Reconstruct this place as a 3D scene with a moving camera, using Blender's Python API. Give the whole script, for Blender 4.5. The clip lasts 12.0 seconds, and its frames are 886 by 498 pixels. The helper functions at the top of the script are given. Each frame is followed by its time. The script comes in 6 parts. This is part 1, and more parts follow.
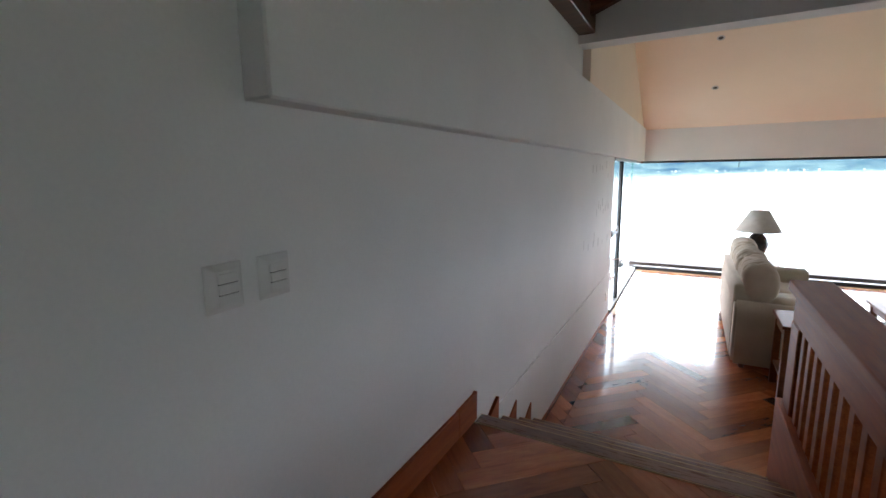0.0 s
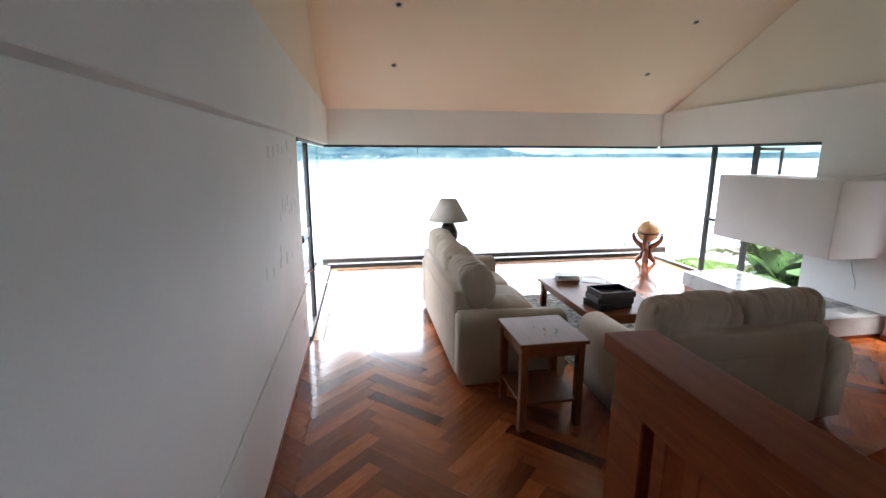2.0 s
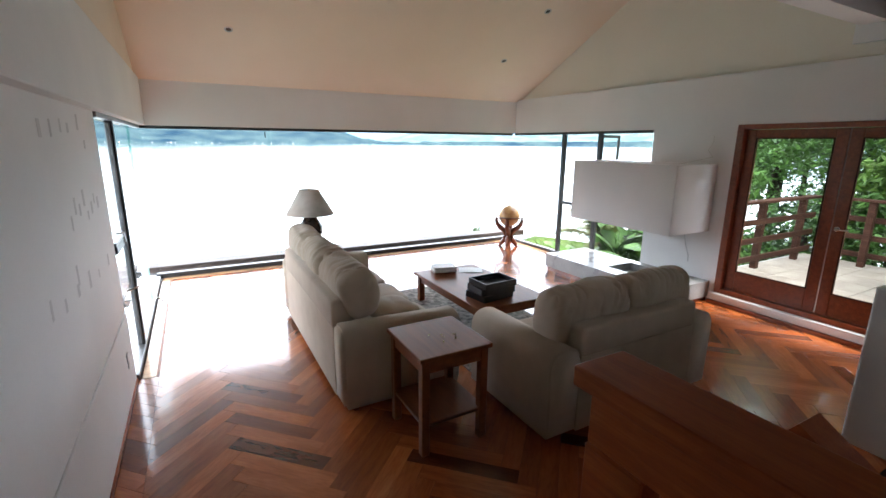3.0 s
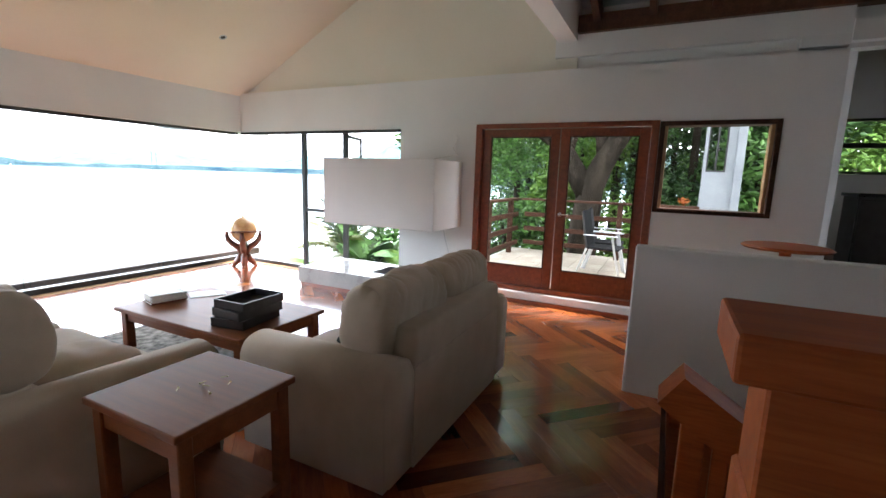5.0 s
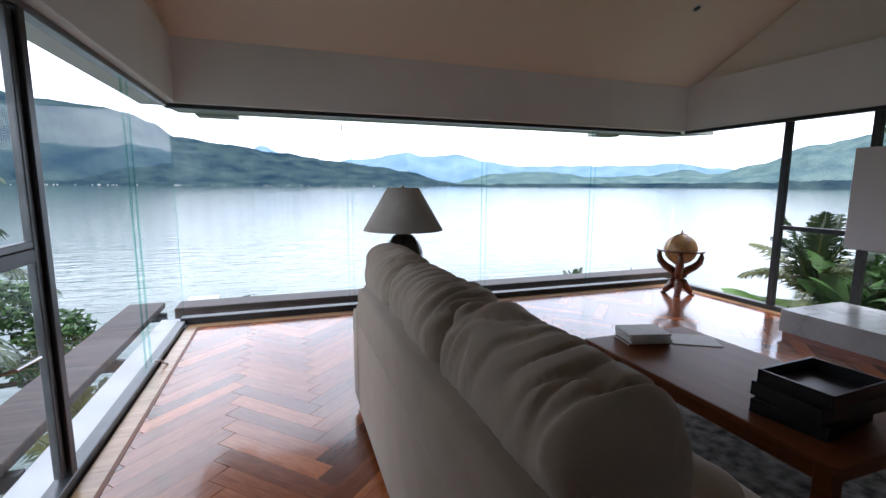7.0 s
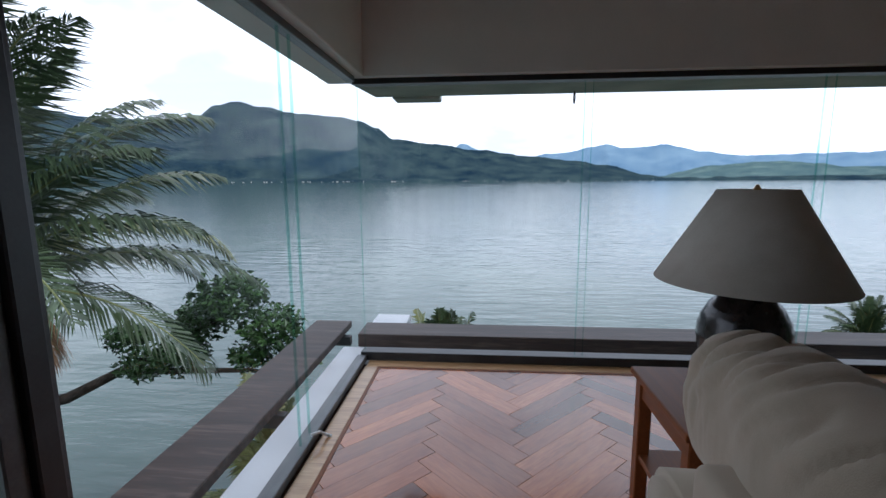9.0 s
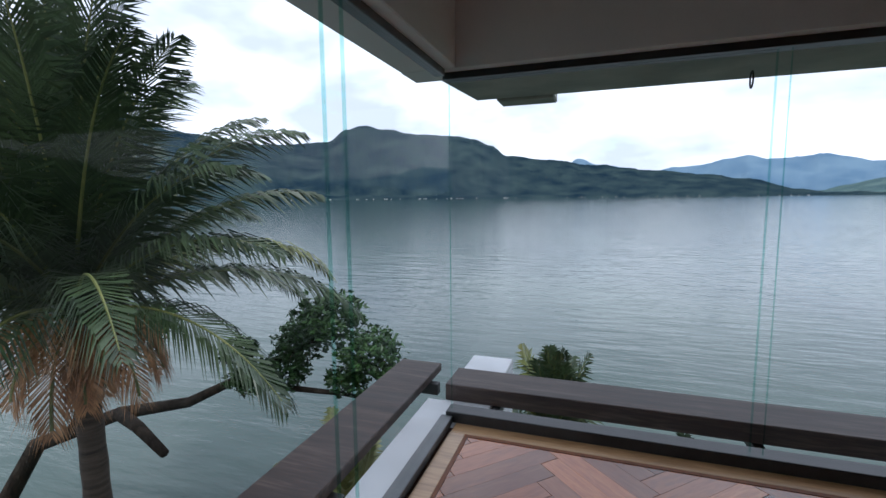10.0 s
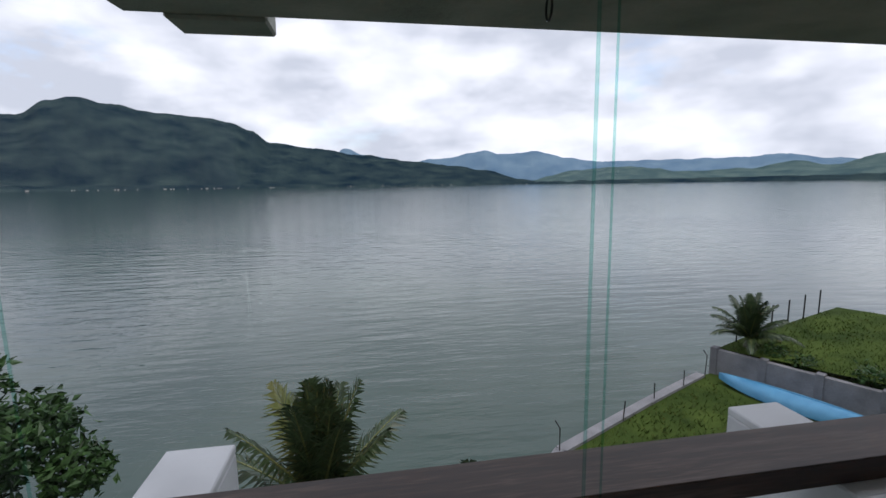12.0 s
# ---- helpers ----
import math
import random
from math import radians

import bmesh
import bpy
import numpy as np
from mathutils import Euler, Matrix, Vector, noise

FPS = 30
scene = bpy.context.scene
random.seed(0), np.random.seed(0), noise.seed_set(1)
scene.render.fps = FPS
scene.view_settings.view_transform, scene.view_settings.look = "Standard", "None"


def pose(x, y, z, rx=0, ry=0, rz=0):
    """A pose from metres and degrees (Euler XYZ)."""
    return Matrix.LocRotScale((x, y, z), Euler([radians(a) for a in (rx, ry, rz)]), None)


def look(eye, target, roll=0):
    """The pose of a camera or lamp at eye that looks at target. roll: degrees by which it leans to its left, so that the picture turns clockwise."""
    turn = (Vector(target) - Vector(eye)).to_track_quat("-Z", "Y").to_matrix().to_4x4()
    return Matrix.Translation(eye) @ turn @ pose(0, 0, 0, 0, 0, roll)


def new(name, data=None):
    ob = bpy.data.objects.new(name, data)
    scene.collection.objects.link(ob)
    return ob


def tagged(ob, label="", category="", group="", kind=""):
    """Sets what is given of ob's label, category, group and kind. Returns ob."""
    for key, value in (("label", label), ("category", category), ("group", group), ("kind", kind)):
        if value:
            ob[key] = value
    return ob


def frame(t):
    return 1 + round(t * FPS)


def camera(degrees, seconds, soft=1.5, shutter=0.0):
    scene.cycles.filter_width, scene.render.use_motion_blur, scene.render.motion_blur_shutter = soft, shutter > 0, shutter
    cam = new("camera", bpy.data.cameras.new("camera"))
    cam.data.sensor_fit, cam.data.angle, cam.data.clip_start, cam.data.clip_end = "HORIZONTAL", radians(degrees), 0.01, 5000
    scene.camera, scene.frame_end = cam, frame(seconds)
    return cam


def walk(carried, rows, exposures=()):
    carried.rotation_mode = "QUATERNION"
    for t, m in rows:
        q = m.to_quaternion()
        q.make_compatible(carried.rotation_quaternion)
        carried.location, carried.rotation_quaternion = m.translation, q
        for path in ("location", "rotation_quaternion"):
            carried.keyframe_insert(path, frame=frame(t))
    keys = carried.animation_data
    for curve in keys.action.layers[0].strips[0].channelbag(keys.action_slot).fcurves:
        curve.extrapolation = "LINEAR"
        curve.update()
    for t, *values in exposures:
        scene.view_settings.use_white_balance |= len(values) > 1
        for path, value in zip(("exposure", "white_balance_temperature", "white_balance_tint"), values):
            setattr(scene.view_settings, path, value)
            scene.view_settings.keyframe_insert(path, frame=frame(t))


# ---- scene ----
cam = camera(89.1, 12.0)
PATH = [
    (0, (0.36, -0.104, 1.965), (-0.596, 1.621, 1.633), -0.8),
    (0.5, (0.215, 0.403, 1.948), (-0.4, 2.275, 1.603), -0.5),
    (1, (0.1, 0.826, 1.939), (-0.161, 2.776, 1.577), 0.9),
    (1.5, (0.012, 1.182, 1.939), (0.132, 3.141, 1.554), 0.3),
    (2, (0.046, 1.583, 1.965), (0.39, 3.511, 1.558), 0.1),
    (2.5, (0.077, 1.827, 1.974), (0.709, 3.674, 1.538), 1.0),
    (2.7, (0.017, 1.956, 1.966), (0.791, 3.746, 1.522), 0.8),
    (4.3, (0.131, 2.748, 1.645), (1.533, 4.11, 1.22), 0.8),
    (4.5, (0.168, 2.826, 1.597), (1.681, 4.073, 1.205), 0.9),
    (5, (0.284, 3.023, 1.524), (2.053, 3.899, 1.206), 1.8),
    (5.5, (0.279, 3.378, 1.438), (2.141, 4.058, 1.176), 1.4),
    (6, (0.319, 3.748, 1.418), (2.009, 4.786, 1.157), 0.4),
    (6.5, (0.379, 4.141, 1.403), (1.534, 5.751, 1.132), -1.4),
    (7, (0.424, 4.61, 1.393), (1.08, 6.478, 1.113), 0.3),
    (7.2, (0.42, 4.783, 1.395), (0.928, 6.696, 1.11), 0.2),
    (8.8, (0.297, 6.129, 1.353), (0.215, 8.106, 1.062), -0.3),
    (9, (0.338, 6.211, 1.409), (0.173, 8.181, 1.107), -0.3),
    (9.5, (0.364, 6.598, 1.443), (-0.153, 8.511, 1.178), -1.2),
    (10, (0.279, 6.97, 1.416), (-0.366, 8.849, 1.189), -0.6),
    (10.5, (0.183, 7.303, 1.385), (-0.451, 9.187, 1.162), -0.1),
    (11, (0.201, 7.673, 1.389), (-0.471, 9.544, 1.167), -0.6),
    (11.5, (0.282, 7.971, 1.389), (-0.223, 9.891, 1.147), -0.8),
    (11.8, (0.322, 8.175, 1.403), (0.332, 10.155, 1.133), -0.1),
    (12, (0.374, 8.288, 1.407), (0.701, 10.24, 1.122), -0.8),
]
walk(cam, [(t, look(eye, target, roll)) for t, eye, target, roll in PATH],
     [(0, 4.33, 6200, 14), (1.5, 4.27, 6250, 14), (2.7, 4.08, 6250, 14), (4.3, 3.95, 6200, 14), (5.5, 4.72, 6350, 15), (6.2, 4.12, 6150, 15), (6.6, 3.05, 6150, 16), (7.2, 2.15, 5900, 17),
      (8.8, 1.45, 5850, 15), (9.5, 1.28, 5800, 14), (12, 0.72, 6350, 18)])

# ---- light ----
world = bpy.data.worlds.new("sky")
scene.world = world
world.use_nodes = True
wn, wl = world.node_tree.nodes, world.node_tree.links
wn.clear()
w_out = wn.new("ShaderNodeOutputWorld")
w_bg = wn.new("ShaderNodeBackground")
w_sky = wn.new("ShaderNodeTexSky")
w_sky.sky_type = 'NISHITA'
w_sky.sun_disc = False
w_sky.sun_elevation, w_sky.sun_rotation = radians(52), radians(140)
w_sky.air_density, w_sky.dust_density = 1.0, 1.5
w_bg.inputs["Strength"].default_value = 0.15
w_co = wn.new("ShaderNodeTexCoord")
w_map = wn.new("ShaderNodeMapping")
w_map.inputs["Scale"].default_value = (1.0, 1.0, 2.3)
w_noise = wn.new("ShaderNodeTexNoise")
w_noise.inputs["Scale"].default_value = 2.6
w_noise.inputs["Detail"].default_value = 9
w_noise.inputs["Roughness"].default_value = 0.58
w_ramp = wn.new("ShaderNodeValToRGB")
w_ramp.color_ramp.elements[0].position, w_ramp.color_ramp.elements[1].position = 0.24, 0.40
w_n2 = wn.new("ShaderNodeTexNoise")
w_n2.inputs["Scale"].default_value = 4.2
w_n2.inputs["Detail"].default_value = 8
w_r2 = wn.new("ShaderNodeValToRGB")
w_r2.color_ramp.elements[0].position, w_r2.color_ramp.elements[1].position = 0.38, 0.60
w_r2.color_ramp.elements[0].color = (2.7, 2.9, 3.25, 1)
w_r2.color_ramp.elements[1].color = (4.5, 4.65, 4.9, 1)
w_mix = wn.new("ShaderNodeMix")
w_mix.data_type = 'RGBA'
wl.new(w_co.outputs["Generated"], w_map.inputs["Vector"])
wl.new(w_map.outputs["Vector"], w_noise.inputs["Vector"])
wl.new(w_map.outputs["Vector"], w_n2.inputs["Vector"])
wl.new(w_noise.outputs["Fac"], w_ramp.inputs["Fac"])
wl.new(w_n2.outputs["Fac"], w_r2.inputs["Fac"])
wl.new(w_ramp.outputs["Color"], w_mix.inputs["Factor"])
wl.new(w_sky.outputs["Color"], w_mix.inputs["A"])
wl.new(w_r2.outputs["Color"], w_mix.inputs["B"])
wl.new(w_mix.outputs["Result"], w_bg.inputs["Color"])
wl.new(w_bg.outputs["Background"], w_out.inputs["Surface"])

sun_data = bpy.data.lights.new("sun", 'SUN')
sun_data.energy, sun_data.angle, sun_data.color = 0.8, radians(18), (1.0, 0.96, 0.9)
sun = new("sun", sun_data)
sun.matrix_world = look((0, 0, 30), (-9.0, 12.0, 0))


# ---- materials ----
def nodes_of(name):
    m = bpy.data.materials.new(name)
    m.use_nodes = True
    nt = m.node_tree
    return m, nt, nt.nodes["Principled BSDF"]


def surface(name, a, b, rough=0.5, scale=6.0, fine=60.0, bump=0.15, metal=0.0, coords="Object", spec=0.5,
            stretch=(1, 1, 1), vary=0.0, island=0.0, coat=0.0, sheen=0.0, dist=0.004, rvar=0.08):
    """Two colours mixed by broad and fine noise, with fine relief; vary and island shift the tone piece by piece."""
    m, nt, p = nodes_of(name)
    n, l = nt.nodes, nt.links
    co = n.new("ShaderNodeTexCoord")
    mp = n.new("ShaderNodeMapping")
    mp.inputs["Scale"].default_value = stretch
    l.new(co.outputs[coords], mp.inputs["Vector"])
    big, small = n.new("ShaderNodeTexNoise"), n.new("ShaderNodeTexNoise")
    for node, s, d in ((big, scale, 5), (small, fine, 4)):
        node.inputs["Scale"].default_value, node.inputs["Detail"].default_value = s, d
        l.new(mp.outputs["Vector"], node.inputs["Vector"])
    add = n.new("ShaderNodeMath")
    add.operation = 'MULTIPLY_ADD'
    add.inputs[1].default_value, add.inputs[2].default_value = 0.35, -0.17
    l.new(small.outputs["Fac"], add.inputs[0])
    tot = n.new("ShaderNodeMath")
    l.new(big.outputs["Fac"], tot.inputs[0]), l.new(add.outputs[0], tot.inputs[1])
    ramp = n.new("ShaderNodeValToRGB")
    ramp.color_ramp.elements[0].position, ramp.color_ramp.elements[1].position = 0.3, 0.7
    ramp.color_ramp.elements[0].color, ramp.color_ramp.elements[1].color = (*a, 1), (*b, 1)
    l.new(tot.outputs[0], ramp.inputs["Fac"])
    colour = ramp.outputs["Color"]
    for amount, source in ((vary, "ShaderNodeObjectInfo"), (island, "ShaderNodeNewGeometry")):
        if amount:
            src = n.new(source)
            rnd = src.outputs["Random"] if source == "ShaderNodeObjectInfo" else src.outputs["Random Per Island"]
            hsv = n.new("ShaderNodeHueSaturation")
            mr = n.new("ShaderNodeMapRange")
            mr.inputs["To Min"].default_value, mr.inputs["To Max"].default_value = 1 - amount, 1 + amount
            l.new(rnd, mr.inputs["Value"]), l.new(mr.outputs["Result"], hsv.inputs["Value"])
            l.new(colour, hsv.inputs["Color"])
            colour = hsv.outputs["Color"]
    l.new(colour, p.inputs["Base Color"])
    rr = n.new("ShaderNodeMapRange")
    rr.inputs["To Min"].default_value, rr.inputs["To Max"].default_value = max(0.0, rough - rvar), min(1.0, rough + rvar)
    l.new(big.outputs["Fac"], rr.inputs["Value"]), l.new(rr.outputs["Result"], p.inputs["Roughness"])
    p.inputs["Metallic"].default_value = metal
    p.inputs["Specular IOR Level"].default_value = spec
    p.inputs["Coat Weight"].default_value = coat
    p.inputs["Coat Roughness"].default_value = 0.12
    p.inputs["Sheen Weight"].default_value = sheen
    if bump:
        bp = n.new("ShaderNodeBump")
        bp.inputs["Strength"].default_value, bp.inputs["Distance"].default_value = bump, dist
        l.new(small.outputs["Fac"], bp.inputs["Height"]), l.new(bp.outputs["Normal"], p.inputs["Normal"])
    return m


def wood(name, dark, mid, light, rough=0.35, coords="Object", stretch=(1.2, 14, 14), vary=0.0, island=0.0, coat=0.3, bump=0.12, spec=0.5, gloss=0.16):
    """Long-grained wood; grain runs along the first axis."""
    m, nt, p = nodes_of(name)
    n, l = nt.nodes, nt.links
    co = n.new("ShaderNodeTexCoord")
    mp = n.new("ShaderNodeMapping")
    mp.inputs["Scale"].default_value = stretch
    l.new(co.outputs[coords], mp.inputs["Vector"])
    vec = mp.outputs["Vector"]
    rnds = []
    for amount, source in ((vary, "ShaderNodeObjectInfo"), (island, "ShaderNodeNewGeometry")):
        if amount:
            src = n.new(source)
            rnd = src.outputs["Random"] if source == "ShaderNodeObjectInfo" else src.outputs["Random Per Island"]
            rnds.append((amount, rnd))
    if rnds:
        total = rnds[0][1]
        if len(rnds) == 2:
            s = n.new("ShaderNodeMath")
            l.new(rnds[0][1], s.inputs[0]), l.new(rnds[1][1], s.inputs[1])
            f = n.new("ShaderNodeMath")
            f.operation = 'FRACT'
            l.new(s.outputs[0], f.inputs[0])
            total = f.outputs[0]
        off = n.new("ShaderNodeVectorMath")
        off.operation = 'MULTIPLY_ADD'
        off.inputs[1].default_value = (37.0, 53.0, 71.0)
        l.new(total, off.inputs[0]), l.new(vec, off.inputs[2])
        vec = off.outputs[0]
    grain, fig = n.new("ShaderNodeTexNoise"), n.new("ShaderNodeTexNoise")
    grain.inputs["Scale"].default_value, grain.inputs["Detail"].default_value = 5.0, 8
    grain.inputs["Distortion"].default_value = 0.6
    fig.inputs["Scale"].default_value, fig.inputs["Detail"].default_value = 1.1, 3
    l.new(vec, grain.inputs["Vector"]), l.new(vec, fig.inputs["Vector"])
    mixf = n.new("ShaderNodeMath")
    mixf.operation = 'MULTIPLY_ADD'
    mixf.inputs[1].default_value = 0.5
    l.new(grain.outputs["Fac"], mixf.inputs[0])
    half = n.new("ShaderNodeMath")
    half.operation = 'MULTIPLY'
    half.inputs[1].default_value = 0.5
    l.new(fig.outputs["Fac"], half.inputs[0]), l.new(half.outputs[0], mixf.inputs[2])
    ramp = n.new("ShaderNodeValToRGB")
    e = ramp.color_ramp.elements
    e[0].position, e[1].position = 0.34, 0.68
    e[0].color, e[1].color = (*dark, 1), (*light, 1)
    e.new(0.5).color = (*mid, 1)
    l.new(mixf.outputs[0], ramp.inputs["Fac"])
    colour = ramp.outputs["Color"]
    if rnds:
        tone = n.new("ShaderNodeValToRGB")
        t = tone.color_ramp.elements
        amount = rnds[0][0]
        t[0].position, t[1].position = 0.0, 1.0
        t[0].color = (1 - amount * 1.05, 1 - amount * 1.1, 1 - amount * 1.1, 1)
        t[1].color = (1 + amount, 1 + amount * 1.2, 1 + amount * 1.3, 1)
        t.new(0.12).color = (1 - amount * 0.45, 1 - amount * 0.5, 1 - amount * 0.5, 1)
        t.new(0.75).color = (1 + amount * 0.25, 1 + amount * 0.22, 1 + amount * 0.2, 1)
        l.new(total, tone.inputs["Fac"])
        mul = n.new("ShaderNodeMix")
        mul.data_type, mul.blend_type = 'RGBA', 'MULTIPLY'
        mul.inputs["Factor"].default_value = 1.0
        l.new(colour, mul.inputs["A"]), l.new(tone.outputs["Color"], mul.inputs["B"])
        colour = mul.outputs["Result"]
    l.new(colour, p.inputs["Base Color"])
    rr = n.new("ShaderNodeMapRange")
    rr.inputs["To Min"].default_value, rr.inputs["To Max"].default_value = rough - 0.08, rough + 0.1
    l.new(grain.outputs["Fac"], rr.inputs["Value"]), l.new(rr.outputs["Result"], p.inputs["Roughness"])
    p.inputs["Specular IOR Level"].default_value = spec
    p.inputs["Coat Weight"].default_value, p.inputs["Coat Roughness"].default_value = coat, gloss
    bp = n.new("ShaderNodeBump")
    bp.inputs["Strength"].default_value, bp.inputs["Distance"].default_value = bump, 0.002
    l.new(grain.outputs["Fac"], bp.inputs["Height"]), l.new(bp.outputs["Normal"], p.inputs["Normal"])
    return m


def glass_mat(name, tint):
    """Thin clear pane: lets light straight through, and mirrors more the more edge-on it is seen."""
    m, nt, p = nodes_of(name)
    n, l = nt.nodes, nt.links
    n.remove(p)
    out = n["Material Output"]
    tr, gl, mx, lw = (n.new("ShaderNodeBsdfTransparent"), n.new("ShaderNodeBsdfGlossy"), n.new("ShaderNodeMixShader"), n.new("ShaderNodeLayerWeight"))
    lw.inputs["Blend"].default_value = 0.5
    pw, ma = n.new("ShaderNodeMath"), n.new("ShaderNodeMath")
    pw.operation, pw.inputs[1].default_value = 'POWER', 4.5
    ma.operation, ma.inputs[1].default_value, ma.inputs[2].default_value = 'MULTIPLY_ADD', 0.22, 0.006
    l.new(lw.outputs["Facing"], pw.inputs[0]), l.new(pw.outputs[0], ma.inputs[0])
    tr.inputs["Color"].default_value = (*tint, 1)
    gl.inputs["Roughness"].default_value = 0.01
    l.new(ma.outputs[0], mx.inputs[0]), l.new(tr.outputs[0], mx.inputs[1]), l.new(gl.outputs[0], mx.inputs[2])
    l.new(mx.outputs[0], out.inputs["Surface"])
    return m


PLASTER = surface("white_plaster", (0.79, 0.795, 0.80), (0.86, 0.86, 0.855), 0.75, 1.3, 90, 0.10, dist=0.003)
WALLMARK = surface("patched_filler", (0.60, 0.60, 0.61), (0.70, 0.70, 0.70), 0.85, 9, 60, 0.1)
# off-white deepened towards peach; warm bounce from the floor is in the colour
CEILING = surface("bounce_warmed_paint", (0.79, 0.68, 0.565), (0.84, 0.735, 0.62), 0.8, 0.9, 70, 0.06)
PALECREAM = surface("pale_cream_paint", (0.80, 0.77, 0.68), (0.86, 0.83, 0.74), 0.8, 0.9, 70, 0.06)
CONCRETE = surface("polished_concrete", (0.27, 0.275, 0.27), (0.42, 0.42, 0.41), 0.28, 3.0, 45, 0.08)
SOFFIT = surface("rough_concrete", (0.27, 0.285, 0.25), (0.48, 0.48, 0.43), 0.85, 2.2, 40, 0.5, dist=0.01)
FLOORWOOD = wood("herringbone_hardwood", (0.225, 0.058, 0.016), (0.30, 0.084, 0.023), (0.365, 0.115, 0.034), 0.2, coords="UV",
                 stretch=(2.0, 13, 1), vary=0.7, island=0.7, coat=0.5, bump=0.015, gloss=0.07)
STEPWOOD = wood("brown_step_wood", (0.10, 0.034, 0.012), (0.15, 0.052, 0.018), (0.21, 0.078, 0.028), 0.28, coat=0.3, stretch=(2, 22, 22), bump=0.03)
BORDERWOOD = wood("tan_border_wood", (0.32, 0.17, 0.075), (0.45, 0.26, 0.12), (0.55, 0.34, 0.17), 0.3, coat=0.4)
REDWOOD = wood("red_brown_varnished_wood", (0.15, 0.030, 0.010), (0.22, 0.045, 0.014), (0.29, 0.070, 0.023), 0.3, coat=0.4, stretch=(2, 26, 26), bump=0.05)
RAILWOOD = wood("orange_brown_varnished_wood", (0.22, 0.047, 0.011), (0.30, 0.070, 0.015), (0.37, 0.10, 0.025), 0.5, coat=0.0, spec=0.22, stretch=(26, 2, 26), bump=0.05)
TABLEWOOD = wood("dark_table_wood", (0.145, 0.044, 0.013), (0.18, 0.056, 0.017), (0.22, 0.072, 0.023), 0.42, coat=0.0, spec=0.22, stretch=(22, 1.2, 22), bump=0.008)
DARKWOOD = wood("dark_stained_timber", (0.03, 0.014, 0.009), (0.055, 0.025, 0.016), (0.10, 0.05, 0.032), 0.55, coat=0.0, bump=0.3, spec=0.12)
DECKWOOD = wood("weathered_brown_board", (0.022, 0.013, 0.010), (0.046, 0.027, 0.020), (0.12, 0.085, 0.066), 0.55, coat=0.0, bump=0.4)
RAFTERWOOD = wood("brown_rafter_wood", (0.05, 0.02, 0.011), (0.10, 0.04, 0.02), (0.16, 0.07, 0.035), 0.45, coat=0.1)
FABRIC = surface("beige_sofa_fabric", (0.42, 0.35, 0.265), (0.50, 0.42, 0.325), 0.9, 5.0, 420, 0.35, sheen=0.25, spec=0.2, dist=0.002)
SHADE = surface("linen_lamp_shade", (0.46, 0.42, 0.36), (0.56, 0.52, 0.46), 0.9, 8, 260, 0.3, spec=0.2)
BLACK = surface("black_painted_metal", (0.012, 0.012, 0.013), (0.03, 0.03, 0.03), 0.4, 8, 120, 0.05)
BLACKWOOD = surface("black_lacquered_wood", (0.008, 0.008, 0.01), (0.022, 0.022, 0.026), 0.35, 10, 90, 0.1)
CERAMIC = surface("dark_glazed_ceramic", (0.01, 0.009, 0.009), (0.03, 0.025, 0.022), 0.22, 12, 80, 0.1)
WHITEPLASTIC = surface("white_plastic", (0.72, 0.72, 0.71), (0.79, 0.79, 0.78), 0.35, 8, 60, 0.02)
# white render darkened to grey-blue; the trees' shade is in this colour
RENDERWALL = surface("shaded_white_render", (0.24, 0.26, 0.28), (0.34, 0.36, 0.38), 0.85, 2.0, 40, 0.2)
STEEL = surface("grey_painted_steel", (0.075, 0.08, 0.082), (0.13, 0.135, 0.135), 0.32, 8, 120, 0.05, metal=0.3)
CHROME = surface("brushed_chrome", (0.55, 0.56, 0.57), (0.7, 0.7, 0.71), 0.22, 8, 120, 0.02, metal=1.0)
ALU = surface("aluminium_track", (0.45, 0.47, 0.48), (0.6, 0.61, 0.62), 0.35, 8, 120, 0.03, metal=0.8)
GLASS = glass_mat("clear_window_glass", (0.965, 0.98, 0.975))
GLASSEDGE = glass_mat("green_glass_edge", (0.72, 0.89, 0.855))
STONE = surface("terrace_stone", (0.27, 0.23, 0.18), (0.42, 0.37, 0.30), 0.6, 2.5, 35, 0.2, vary=0.1)
STEPSTONE = surface("painted_masonry", (0.62, 0.63, 0.64), (0.75, 0.76, 0.77), 0.8, 3.0, 50, 0.3)
GLOBEMAP = surface("antique_globe_paper", (0.34, 0.14, 0.045), (0.58, 0.36, 0.16), 0.35, 7, 40, 0.03)
GLOBEWOOD = wood("mahogany_stand_wood", (0.06, 0.016, 0.008), (0.13, 0.034, 0.014), (0.2, 0.06, 0.025), 0.3, coat=0.4)
BRASS = surface("aged_brass", (0.4, 0.26, 0.10), (0.6, 0.42, 0.2), 0.3, 12, 60, 0.05, metal=1.0)
PAPER = surface("magazine_paper", (0.62, 0.62, 0.60), (0.76, 0.75, 0.72), 0.5, 9, 60, 0.02, vary=0.1)
REDCARD = surface("red_booklet_card", (0.40, 0.05, 0.03), (0.5, 0.08, 0.05), 0.5, 9, 60, 0.02)
RUG = surface("grey_patterned_rug", (0.06, 0.06, 0.055), (0.42, 0.40, 0.36), 0.95, 16, 300, 0.6, spec=0.1, dist=0.006)
SLING = surface("black_sling_fabric", (0.006, 0.006, 0.007), (0.014, 0.014, 0.015), 0.85, 20, 300, 0.3, spec=0.15)
DARKCLOTH = surface("dark_green_canvas", (0.012, 0.018, 0.017), (0.03, 0.038, 0.036), 0.9, 20, 300, 0.4)
